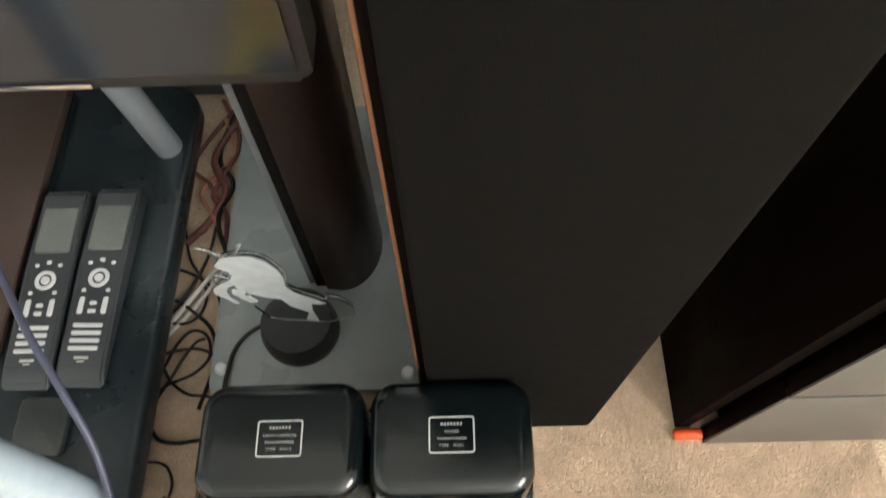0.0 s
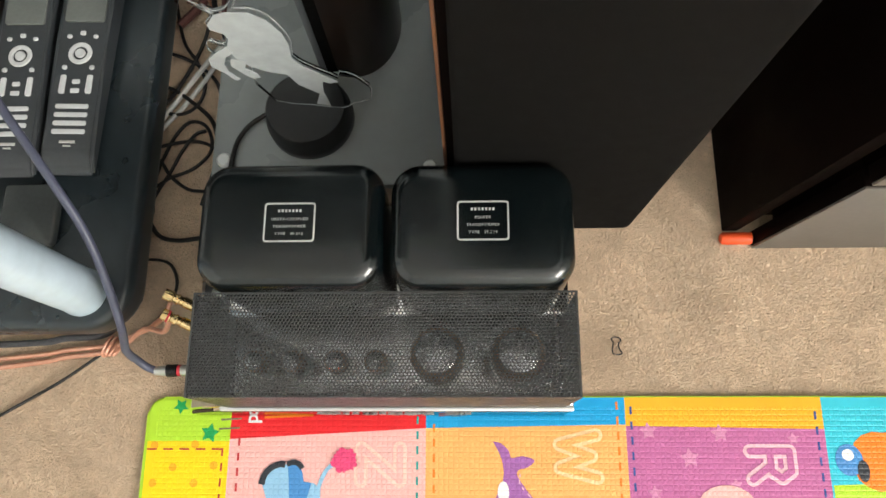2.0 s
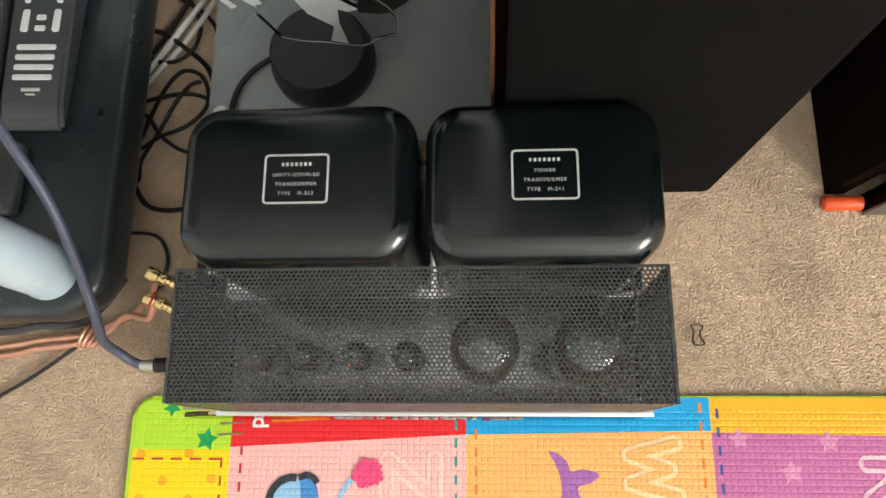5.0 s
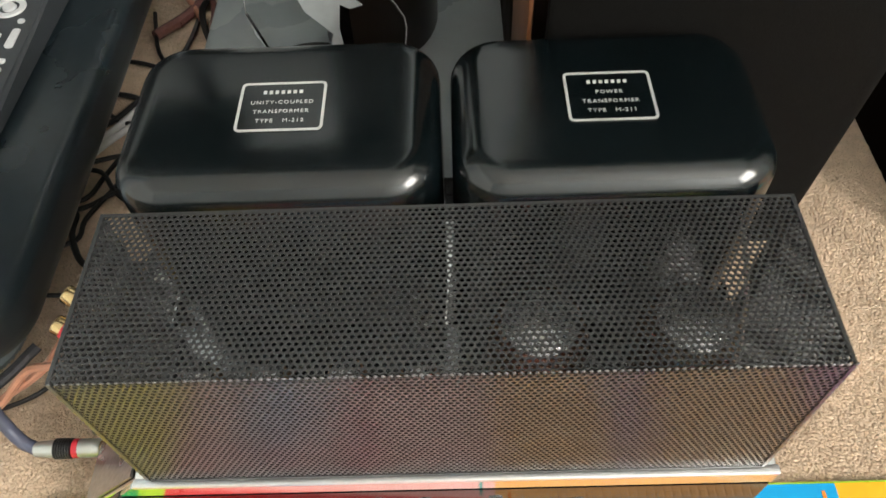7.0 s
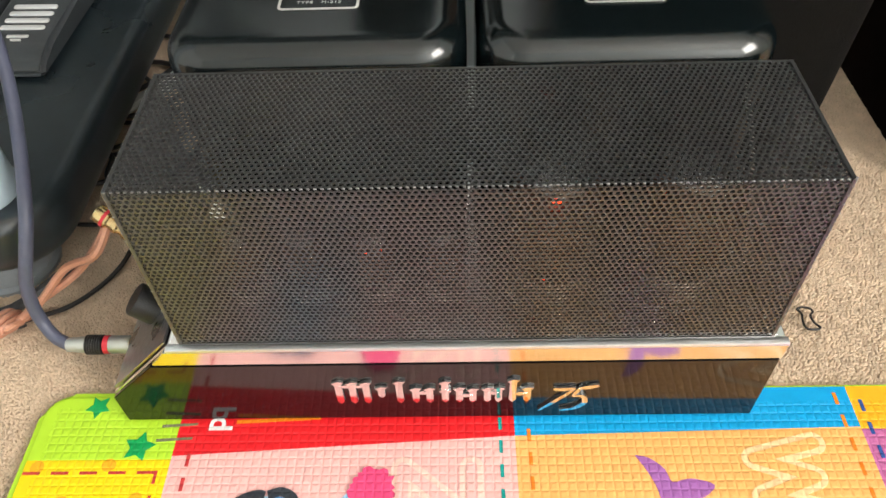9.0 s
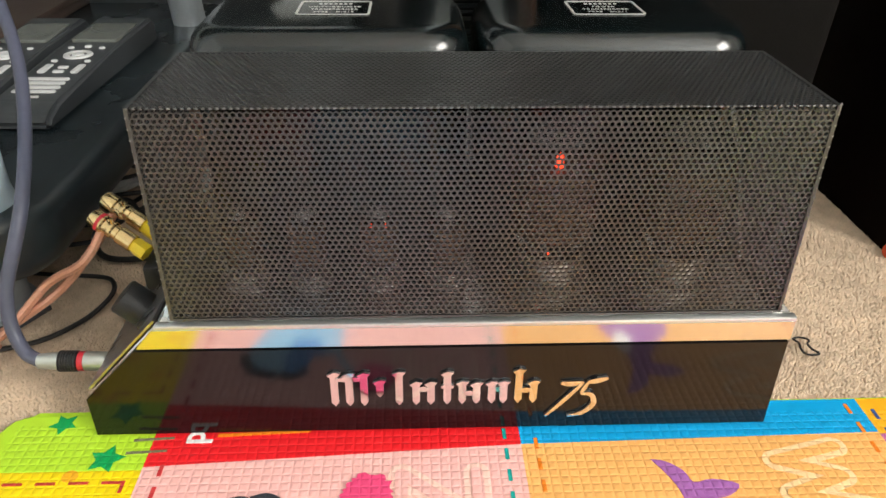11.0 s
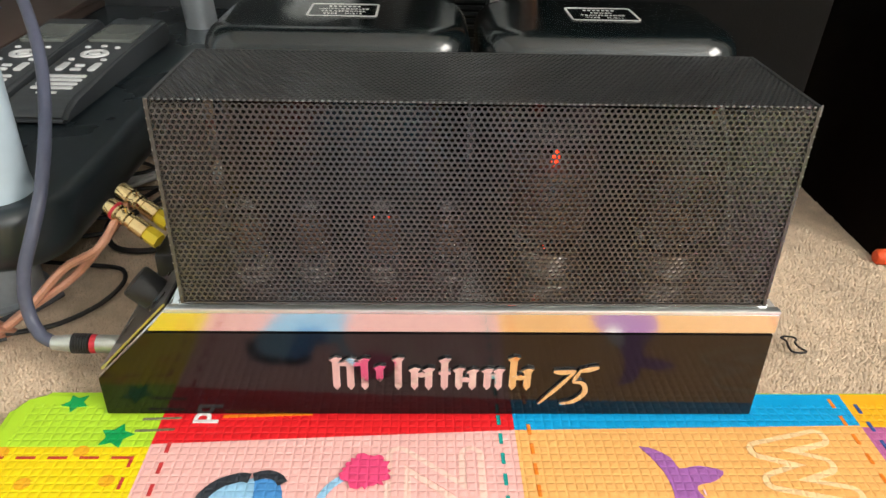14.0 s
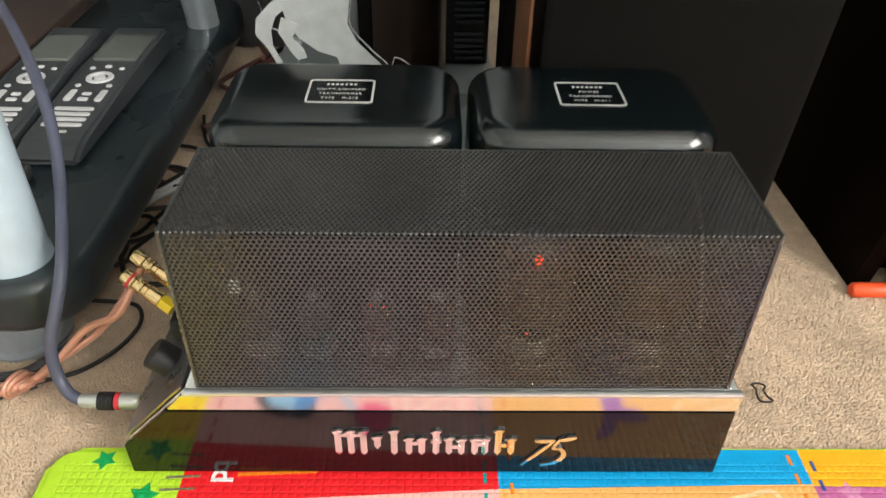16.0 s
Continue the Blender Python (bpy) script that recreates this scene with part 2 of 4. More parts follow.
def prism(outline, z0, z1, r=0.0, seg=2, bm=None):
    """An upright prism on a plan outline; r rounds its top and bottom edges."""
    out = bm or bmesh.new()
    low = [out.verts.new((x, y, z0)) for x, y in outline]
    high = [out.verts.new((x, y, z1)) for x, y in outline]
    n = len(outline)
    faces = [out.faces.new(low[::-1]), out.faces.new(high)]
    for i in range(n):
        out.faces.new((low[i], low[(i + 1) % n], high[(i + 1) % n], high[i]))
    if r:
        edges = [e for f in faces for e in f.edges]
        bmesh.ops.bevel(out, geom=edges, offset=r, segments=seg, profile=0.5, affect="EDGES")
    return out


def rounded(x0, x1, y0, y1, r, seg=6):
    pts = []
    for cx, cy, a in ((x1 - r, y1 - r, 0), (x0 + r, y1 - r, 90), (x0 + r, y0 + r, 180), (x1 - r, y0 + r, 270)):
        pts += [(cx + r * math.cos(radians(a + 90 * i / seg)), cy + r * math.sin(radians(a + 90 * i / seg))) for i in range(seg + 1)]
    return pts


def can(x0, x1, y0, y1, z0, z1, r, b, low=0.0, seg=8, steps=7):
    """A rounded block: plan corners of radius r, top edges rounded by b, bottom edges by low."""
    levels = []
    if low:
        levels += [(low * (1 - math.cos(radians(a))), z0 + low - low * math.sin(radians(a))) for a in np.linspace(90, 0, steps)]
    else:
        levels.append((0.0, z0))
    levels += [(b * (1 - math.cos(radians(a))), z1 - b + b * math.sin(radians(a))) for a in np.linspace(0, 90, steps)]
    out = bmesh.new()
    rings = [[out.verts.new((x, y, z)) for x, y in rounded(x0 + i, x1 - i, y0 + i, y1 - i, max(r - i, 0.0015), seg)] for i, z in levels]
    for a, c in zip(rings, rings[1:]):
        for i in range(len(a)):
            j = (i + 1) % len(a)
            out.faces.new((a[i], a[j], c[j], c[i]))
    out.faces.new(rings[0][::-1])
    out.faces.new(rings[-1])
    return out


def lathe(profile, m=None, seg=28, bm=None):
    """Turn (radius, height) pairs about z, then place them with m."""
    out = bm or bmesh.new()
    rings, made = [], []
    for r, z in profile:
        if r < 1e-6:
            ring = [out.verts.new((0, 0, z))]
        else:
            ring = [out.verts.new((r * math.cos(2 * math.pi * i / seg), r * math.sin(2 * math.pi * i / seg), z)) for i in range(seg)]
        rings.append(ring)
        made += ring
    for a, b in zip(rings, rings[1:]):
        for i in range(seg):
            j = (i + 1) % seg
            if len(a) == 1 and len(b) > 1:
                out.faces.new((a[0], b[j], b[i]))
            elif len(b) == 1 and len(a) > 1:
                out.faces.new((a[i], a[j], b[0]))
            elif len(a) > 1:
                out.faces.new((a[i], a[j], b[j], b[i]))
    if m:
        bmesh.ops.transform(out, verts=made, matrix=m)
    return out


def axis(a, b):
    """A pose at a whose z points to b."""
    a, b = Vector(a), Vector(b)
    return Matrix.Translation(a) @ (b - a).to_track_quat("Z", "Y").to_matrix().to_4x4()


def smooth_line(pts, steps=8):
    p = [Vector(q) for q in pts]
    p = [2 * p[0] - p[1]] + p + [2 * p[-1] - p[-2]]
    out = []
    for a, b, c, d in zip(p, p[1:], p[2:], p[3:]):
        for i in range(steps):
            t = i / steps
            out.append(0.5 * (2 * b + (c - a) * t + (2 * a - 5 * b + 4 * c - d) * t * t + (3 * b - a - 3 * c + d) * t ** 3))
    return out + [p[-2]]


def tube(pts, r, seg=10, steps=8, bm=None):
    out = bm or bmesh.new()
    line = smooth_line(pts, steps)
    side = Vector((0.3, 0.2, 1)).normalized()
    rings = []
    for i, q in enumerate(line):
        ahead = (line[min(i + 1, len(line) - 1)] - line[max(i - 1, 0)]).normalized()
        side = (side - ahead * side.dot(ahead)).normalized()
        other = ahead.cross(side)
        rings.append([out.verts.new(q + r * (side * math.cos(2 * math.pi * k / seg) + other * math.sin(2 * math.pi * k / seg))) for k in range(seg)])
    for a, b in zip(rings, rings[1:]):
        for k in range(seg):
            out.faces.new((a[k], a[(k + 1) % seg], b[(k + 1) % seg], b[k]))
    out.faces.new(rings[0][::-1])
    out.faces.new(rings[-1])
    return out


def sheet(outline, z, thick=0.0006, bm=None):
    """A thin printed patch on a level surface."""
    return prism(outline, z - thick, z, bm=bm)


def words(body, size, m, extrude=0.0002, offset=0.0, spacing=1.0, shear=0.0):
    """Built-in lettering as a mesh, centred on the pose m."""
    cu = bpy.data.curves.new("lettering", "FONT")
    cu.body, cu.size, cu.extrude, cu.offset, cu.space_character, cu.shear = body, size, extrude, offset, spacing, shear
    cu.align_x, cu.align_y, cu.resolution_u = "CENTER", "CENTER", 3
    ob = new("lettering", cu)
    bpy.context.view_layer.update()
    me = bpy.data.meshes.new_from_object(ob.evaluated_get(bpy.context.evaluated_depsgraph_get()))
    bpy.data.objects.remove(ob)
    bpy.data.curves.remove(cu)
    me.transform(m)
    return me


def lettered(name, me, material, parent, label=""):
    me.materials.clear()
    me.materials.append(material)
    return part(name, me, material, parent, label)


# ---- the room ----
X0, X1, Y0, Y1, TOP = -1.7, 1.9, -2.5, 1.12, 2.4
whole("floor", box(X0 - 0.1, X1 + 0.1, Y0 - 0.1, Y1 + 0.1, FLOOR - 0.08, FLOOR), M_CARPET, "beige cut-pile carpet covering the whole room", "carpet", "structure")
whole("ceiling", box(X0 - 0.1, X1 + 0.1, Y0 - 0.1, Y1 + 0.1, TOP, TOP + 0.1), M_CEIL, "plain white painted ceiling", "ceiling", "structure")
whole("wall_north", box(X0, X1, Y1, Y1 + 0.1, FLOOR, TOP), M_WALL, "plain pale grey painted wall", "wall", "structure")
whole("wall_west", box(X0 - 0.1, X0, Y0 - 0.1, Y1 + 0.1, FLOOR, TOP), M_WALL, "plain pale grey painted wall", "wall", "structure")
whole("wall_south", box(X0, X1, Y0 - 0.1, Y0, FLOOR, TOP), M_WALL, "plain pale grey painted wall", "wall", "structure")
WY0, WY1, WZ0, WZ1 = -2.32, -0.78, 0.93, 2.07
east = box(X1, X1 + 0.1, Y0 - 0.1, WY0, FLOOR, TOP)
box(X1, X1 + 0.1, WY1, Y1 + 0.1, FLOOR, TOP, bm=east)
box(X1, X1 + 0.1, WY0, WY1, FLOOR, WZ0, bm=east)
box(X1, X1 + 0.1, WY0, WY1, WZ1, TOP, bm=east)
whole("wall_east", east, M_WALL, "plain pale grey painted wall with a window opening", "wall", "structure")
window = thing("window_1", (X1, -1.55, WZ0), "white framed window that lets daylight into the room", "window", kind="structure")
for a, b, c, d in ((WY0, WY1, WZ0, WZ0 + 0.05), (WY0, WY1, WZ1 - 0.05, WZ1), (WY0, WY0 + 0.05, WZ0 + 0.05, WZ1 - 0.05), (WY1 - 0.05, WY1, WZ0 + 0.05, WZ1 - 0.05), (-1.575, -1.525, WZ0 + 0.05, WZ1 - 0.05)):
    part("window_frame", box(X1 + 0.05, X1 + 0.09, a, b, c, d, 0.004), M_TRIM, window)
for a, b in ((WY0 + 0.05, -1.575), (-1.525, WY1 - 0.05)):
    pane = part("pane", box(X1 + 0.068, X1 + 0.073, a, b, WZ0 + 0.05, WZ1 - 0.05), M_PANE, window)
    pane.visible_shadow = False
whole("baseboard", box(X0, X1, Y1 - 0.014, Y1, FLOOR, 0.082, 0.004), M_TRIM, "white painted baseboard along the wall", "baseboard", "structure")

# ---- foam play mat ----
ME = 0.0
mat_thing = thing("play_mat", (0.5, -0.5, FLOOR), "colourful printed foam play mat with a pressed grid", "play mat")
part("foam_body", prism(rounded(-0.2775, 1.15, -1.1, 0.0198, 0.018), FLOOR, -0.0006, 0.0035), F_GREEN, mat_thing, "lime green rounded foam edge")
COLS = [-0.274, -0.185, 0.025, 0.236, 0.441, 0.65, 0.86, 1.14]
TOPS = [F_GREEN, F_RED, F_BLUE, F_AMBER, F_CYAN, F_RED, F_GREEN]
MAIN = [F_YELLOW, F_PINK, F_PEACH, F_PURPLE, F_CYAN, F_PEACH, F_PINK]
DIV = [-0.027, -0.0248, -0.0134, -0.0095, -0.014, -0.014, -0.014, -0.014]
ROW2 = [F_RED, F_BLUE, F_PURPLE, F_GREEN, F_AMBER, F_PINK, F_YELLOW]
ROW3 = [F_PINK, F_AMBER, F_CYAN, F_PEACH, F_PURPLE, F_GREEN, F_BLUE]
for i in range(7):
    a, b = COLS[i], COLS[i + 1]
    l = DIV[i] if i else -0.027
    r = DIV[i + 1] if i else -0.027
    if i in (2, 3):
        l = (DIV[2], -0.011)[i - 2]
        r = (-0.0095, -0.014)[i - 2]
    back_edge = 0.0160 if i == 0 else 0.0185
    corner = [(a, back_edge - 0.012), (a + 0.0035, back_edge - 0.0035), (a + 0.012, back_edge)] if i == 0 else [(a, back_edge)]
    part("print_panel", sheet([(a, l), (b, r), (b, back_edge)] + corner[::-1], ME), TOPS[i], mat_thing)
    part("print_panel", sheet([(a, -0.30), (b, -0.30), (b, r), (a, l)], ME), MAIN[i], mat_thing)
    part("print_panel", sheet([(a, -0.62), (b, -0.62), (b, -0.30), (a, -0.30)], ME), ROW2[i], mat_thing)
    part("print_panel", sheet([(a, -1.09), (b, -1.09), (b, -0.62), (a, -0.62)], ME), ROW3[i], mat_thing)


def printed(name, outline, material, lift=0.0003, smooth=False):
    if smooth:
        outline = [(q.x, q.y) for q in smooth_line([(x, y, 0) for x, y in outline + outline[:1]], 3)][:-1]
    return part(name, sheet(outline, ME + lift, 0.0003), material, mat_thing)


def blob(cx, cy, rx, ry, n=18, rough=0.0, turn=0.0):
    out = []
    for i in range(n):
        a = 2 * math.pi * i / n
        k = 1 + rough * math.sin(3.7 * i * i + 1.3 * i)
        x, y = rx * k * math.cos(a), ry * k * math.sin(a)
        out.append((cx + x * math.cos(turn) - y * math.sin(turn), cy + x * math.sin(turn) + y * math.cos(turn)))
    return out


def star(cx, cy, r, turn=0.3, n=5, inner=0.5):
    return [(cx + r * (1 if i % 2 == 0 else inner) * math.cos(turn + math.pi * i / n), cy + r * (1 if i % 2 == 0 else inner) * math.sin(turn + math.pi * i / n)) for i in range(2 * n)]


def ribbon(pts, w):
    line = smooth_line([(x, y, 0) for x, y in pts], 5)
    left, right = [], []
    for i, q in enumerate(line):
        d = (line[min(i + 1, len(line) - 1)] - line[max(i - 1, 0)]).normalized()
        left.append((q.x - d.y * w / 2, q.y + d.x * w / 2))
        right.append((q.x + d.y * w / 2, q.y - d.x * w / 2))
    return left + right[::-1]


def dashes(x, y0, y1, material, step=0.0155, length=0.0082, w=0.0022):
    y = y0
    while y > y1:
        printed("stitch_mark", [(x - w / 2, y - length), (x + w / 2, y - length), (x + w / 2, y), (x - w / 2, y)], material)
        y -= step


dashes(-0.1745, -0.0235, -0.27, F_DARKRED)
dashes(0.0162, -0.001, -0.27, F_TEAL)
dashes(0.0337, -0.009, -0.27, F_ORANGE)
dashes(0.2275, 0.014, -0.27, F_ORANGE)
dashes(0.2420, 0.009, -0.27, F_NAVY)
dashes(0.4335, 0.004, -0.27, F_NAVY)
dashes(-0.1920, -0.0343, -0.27, F_DARKRED, w=0.0018)
for k in range(5):
    printed("stitch_mark", [(-0.2735 + 0.0175 * k, -0.0363), (-0.2630 + 0.0175 * k, -0.0363), (-0.2630 + 0.0175 * k, -0.0345), (-0.2735 + 0.0175 * k, -0.0345)], F_DARKRED)
for x, y in ((-0.1960, -0.0045), (-0.1975, -0.0142)):
    printed("dark_tick", [(x, y - 0.0012), (x + 0.0225, y + 0.0002), (x + 0.0225, y + 0.0018), (x, y + 0.0008)], F_OLIVE)
for x, y in ((-0.266, -0.0315), (-0.222, -0.0305), (-0.244, -0.054), (-0.200, -0.052), (-0.220, -0.070), (-0.264, -0.070), (-0.243, -0.090), (-0.200, -0.090)):
    printed("dot", blob(x, y, 0.0043, 0.0043, 12, 0.03), F_AMBER, 0.0002)
printed("leaf_star", star(-0.207, -0.0185, 0.0105, 0.15, 5, 0.52), F_LEAF)
printed("leaf_star", star(-0.241, 0.0095, 0.0085, 0.9), F_LEAF)
printed("orange_stripe", [(-0.149, -0.0035), (-0.096, -0.0010), (-0.096, 0.0010), (-0.149, -0.0010)], F_ORANGE)
lettered("lettering", words("d", 0.0205, pose(-0.1594, -0.0035, 0.0003, 0, 0, -90), 0.0002, 0.0004), F_WHITE, mat_thing)


def capsule(a, b, r, n=7):
    d = math.atan2(b[1] - a[1], b[0] - a[0])
    out = [(b[0] + r * math.cos(d - math.pi / 2 + math.pi * i / n), b[1] + r * math.sin(d - math.pi / 2 + math.pi * i / n)) for i in range(n + 1)]
    return out + [(a[0] + r * math.cos(d + math.pi / 2 + math.pi * i / n), a[1] + r * math.sin(d + math.pi / 2 + math.pi * i / n)) for i in range(n + 1)]


def fat_letter(cx, cy, hu, hv, strokes, material, inner):
    """A chubby outlined letter, turned a quarter to the right on the mat."""
    for name, r, lift, m in (("big_letter", 0.0072, 0.0003, material), ("letter_inside", 0.0034, 0.0008, inner)):
        out, k = bmesh.new(), 0
        for line in strokes:
            for a, b in zip(line, line[1:]):
                p, q = (cx + a[1] * hv, cy - a[0] * hu), (cx + b[1] * hv, cy - b[0] * hu)
                sheet(capsule(p, q, r), ME + lift + 0.00003 * k, 0.0003, out)
                k += 1
        part(name, out, m, mat_thing)


fat_letter(-0.0225, -0.0505, 0.0165, 0.0205, [[(1, -1), (-1, -1), (1, 1), (-1, 1)]], F_CREAM, F_PINK)
fat_letter(0.1848, -0.0418, 0.0215, 0.0190, [[(-1, 1), (-0.55, -1), (0, 0.7), (0.55, -1), (1, 1)]], F_CREAMPEACH, F_PEACH)
fat_letter(0.3822, -0.0505, 0.0140, 0.0200, [[(-1, -1), (-1, 1), (0.4, 1), (0.9, 0.5), (0.4, 0), (-1, 0)], [(0, 0), (1, -1)]], F_MAUVE, F_PURPLE)
printed("tail_tuft", blob(-0.0605, -0.0465, 0.0135, 0.0120, 44, 0.13), F_MAGENTA, 0.0014)
printed("tail", ribbon([(-0.066, -0.0485), (-0.074, -0.0515), (-0.081, -0.059), (-0.086, -0.071), (-0.088, -0.080)], 0.0042), F_SKY, 0.0006)
printed("animal_body", [(-0.1465, -0.072), (-0.1420, -0.060), (-0.1330, -0.0525), (-0.1200, -0.0505), (-0.1080, -0.0520), (-0.1050, -0.0600), (-0.1035, -0.0680), (-0.0920, -0.0695), (-0.0850, -0.0760), (-0.0840, -0.125), (-0.1300, -0.125), (-0.1360, -0.100)], F_SKY)
printed("animal_patch", [(-0.1205, -0.0510), (-0.1075, -0.0520), (-0.1045, -0.0600), (-0.1030, -0.0682), (-0.0950, -0.0700), (-0.0990, -0.0850), (-0.1170, -0.0860)], F_MIDBLUE, 0.0006)
printed("dark_mane", ribbon([(-0.1475, -0.0710), (-0.1450, -0.0620), (-0.1385, -0.0545), (-0.1290, -0.0505), (-0.1235, -0.0510)], 0.0064), F_INK, 0.0009)
printed("dark_mane", ribbon([(-0.1215, -0.0505), (-0.1140, -0.0485), (-0.1080, -0.0510), (-0.1050, -0.0550)], 0.0056), F_INK, 0.0012)
printed("fish_tail", [(0.096, -0.027), (0.104, -0.029), (0.112, -0.036), (0.115, -0.044), (0.126, -0.042), (0.139, -0.046), (0.132, -0.053), (0.122, -0.056), (0.121, -0.062), (0.130, -0.076), (0.140, -0.090), (0.138, -0.110), (0.110, -0.120), (0.094, -0.100), (0.098, -0.084), (0.106, -0.066), (0.106, -0.050), (0.102, -0.038)], F_LILAC, smooth=True)
for k in range(4):
    x, y = (0.1235, 0.1225, 0.1255, 0.1310)[k], -0.0595 - 0.0065 * k
    printed("pale_mark", ribbon([(x, y), (x + 0.0004 * k, y - 0.0018), (x + 0.0010 * k, y - 0.0036)], 0.0011), F_MAUVE, 0.0006)
printed("fish_belly", blob(0.106, -0.078, 0.006, 0.011, 12), F_WHITE, 0.0006)
for x, y, s in ((0.300, -0.0435, 0.011), (0.259, -0.0165, 0.0095), (0.333, -0.0185, 0.010), (0.345, -0.070, 0.007), (0.262, -0.078, 0.008), (0.408, -0.024, 0.007)):
    printed("pale_star", star(x, y, s, 0.4), F_ROSE, 0.00015)
printed("pink_round", blob(0.334, -0.092, 0.030, 0.022), F_PINK, 0.0006)
printed("orange_round", blob(0.500, -0.046, 0.036, 0.030, 20, 0.06), F_ORANGE)
printed("blue_round", blob(0.462, -0.045, 0.014, 0.016), F_MIDBLUE, 0.0006)
printed("white_dot", blob(0.461, -0.040, 0.006, 0.006, 12), F_WHITE, 0.0009)
printed("dark_beak", blob(0.475, -0.056, 0.006, 0.011, 12), F_INK, 0.0009)
printed("green_ground", [(0.443, -0.10), (0.65, -0.10), (0.65, -0.062), (0.443, -0.070)], F_GREEN, 0.0002)

# ---- valve amplifier ----
amp = thing("valve_amplifier", (0, 0.1, 0), "vintage black and chrome valve amplifier with a perforated cage", "amplifier")
B = 0.214
# chassis: a steel tray with a sloping connector end
bm = bmesh.new()
profile = [(-0.2185, 0.0), (0.1725, 0.0), (0.1725, 0.0745), (0.1705, 0.0765), (-0.1705, 0.0765), (-0.1725, 0.0755), (-0.2185, 0.0275)]
for y in (0.0035, B):
    for x, z in profile:
        bm.verts.new((x, y, z))
bm.verts.ensure_lookup_table()
n = len(profile)
bm.faces.new([bm.verts[i] for i in range(n)])
bm.faces.new([bm.verts[n + i] for i in range(n)][::-1])
for i in range(n):
    bm.faces.new((bm.verts[i], bm.verts[n + i], bm.verts[n + (i + 1) % n], bm.verts[(i + 1) % n]))
bmesh.ops.bevel(bm, geom=list(bm.edges), offset=0.0008, segments=1, affect="EDGES")
part("chassis", bm, M_STEEL, amp, "polished steel chassis tray")


def face(outline, y0, y1, r=0.0004):
    """A plate that stands in the x-z plane."""
    out = bmesh.new()
    a = [out.verts.new((x, y0, z)) for x, z in outline]
    b = [out.verts.new((x, y1, z)) for x, z in outline]
    k = len(outline)
    out.faces.new(a)
    out.faces.new(b[::-1])
    for i in range(k):
        out.faces.new((a[i], b[i], b[(i + 1) % k], a[(i + 1) % k]))
    if r:
        bmesh.ops.bevel(out, geom=list(out.edges), offset=r, segments=2, affect="EDGES")
    return out


part("front_panel", face([(-0.2185, 0.0), (0.1715, 0.0), (0.1715, 0.0605), (-0.1855, 0.0605), (-0.2185, 0.0270)], 0.0, 0.0034), M_GLASSBLACK, amp, "glossy black glass front panel")
part("trim_strip", face([(-0.1845, 0.0613), (0.1725, 0.0613), (0.1725, 0.0740), (-0.1740, 0.0740)], 0.0004, 0.0034), M_STRIP, amp, "mirror polished upper strip")
part("deck_lip", box(-0.1725, 0.1725, -0.0006, 0.0050, 0.0741, 0.0771, 0.0012), M_SATINEDGE, amp)
SLOPE = Vector((-0.722, 0, 0.692))
bm = bmesh.new()
quad = [(-0.2178, 0.006, 0.0290), (-0.2178, B - 0.004, 0.0290), (-0.1735, B - 0.004, 0.0752), (-0.1735, 0.006, 0.0752)]
low = [bm.verts.new(Vector(q) + SLOPE * 0.0002) for q in quad]
high = [bm.verts.new(Vector(q) + SLOPE * 0.0016) for q in quad]
bm.faces.new(low)
bm.faces.new(high[::-1])
for i in range(4):
    bm.faces.new((low[i], high[i], high[(i + 1) % 4], low[(i + 1) % 4]))
part("connector_panel", bm, M_STEELDARK, amp, "dull steel sloping connector panel")


def slope(y, s):
    """A place on the connector panel, s from 0 (low) to 1 (high)."""
    return Vector((-0.2178 + 0.0443 * s, y, 0.0290 + 0.0462 * s)) + SLOPE * 0.0014


def pin(profile, at, direction, material, name, parent, label="", seg=24):
    return part(name, lathe(profile, axis(at, Vector(at) + Vector(direction)), seg), material, parent, label)


pin([(0, 0), (0.0108, 0), (0.0108, 0.0145), (0.0098, 0.0157), (0.0, 0.0157)], slope(0.046, 0.55), SLOPE, M_BLACKPLASTIC, "level_knob", amp, "black ribbed control knob", 14)
pin([(0, 0), (0.0075, 0), (0.0075, 0.004), (0.0045, 0.006), (0, 0.006)], (-0.2180, 0.0465, 0.0165), (-1, 0, 0), M_GOLD, "input_socket", amp)
part("terminal_strip", box(-0.202, -0.186, 0.070, 0.165, 0.052, 0.070, 0.003), M_BLACKPLASTIC, amp)
for y in (0.080, 0.100, 0.120, 0.140):
    pin([(0, 0), (0.0045, 0), (0.0045, 0.008), (0.0035, 0.010), (0, 0.010)], slope(y, 0.80), SLOPE, M_SATIN, "terminal_screw", amp, "", 12)
pin([(0, 0), (0.009, 0), (0.009, 0.018), (0.0075, 0.020), (0, 0.020)], (-0.166, 0.165, 0.105), (-1, 0, 0), M_BLACKPLASTIC, "fuse_holder", amp)


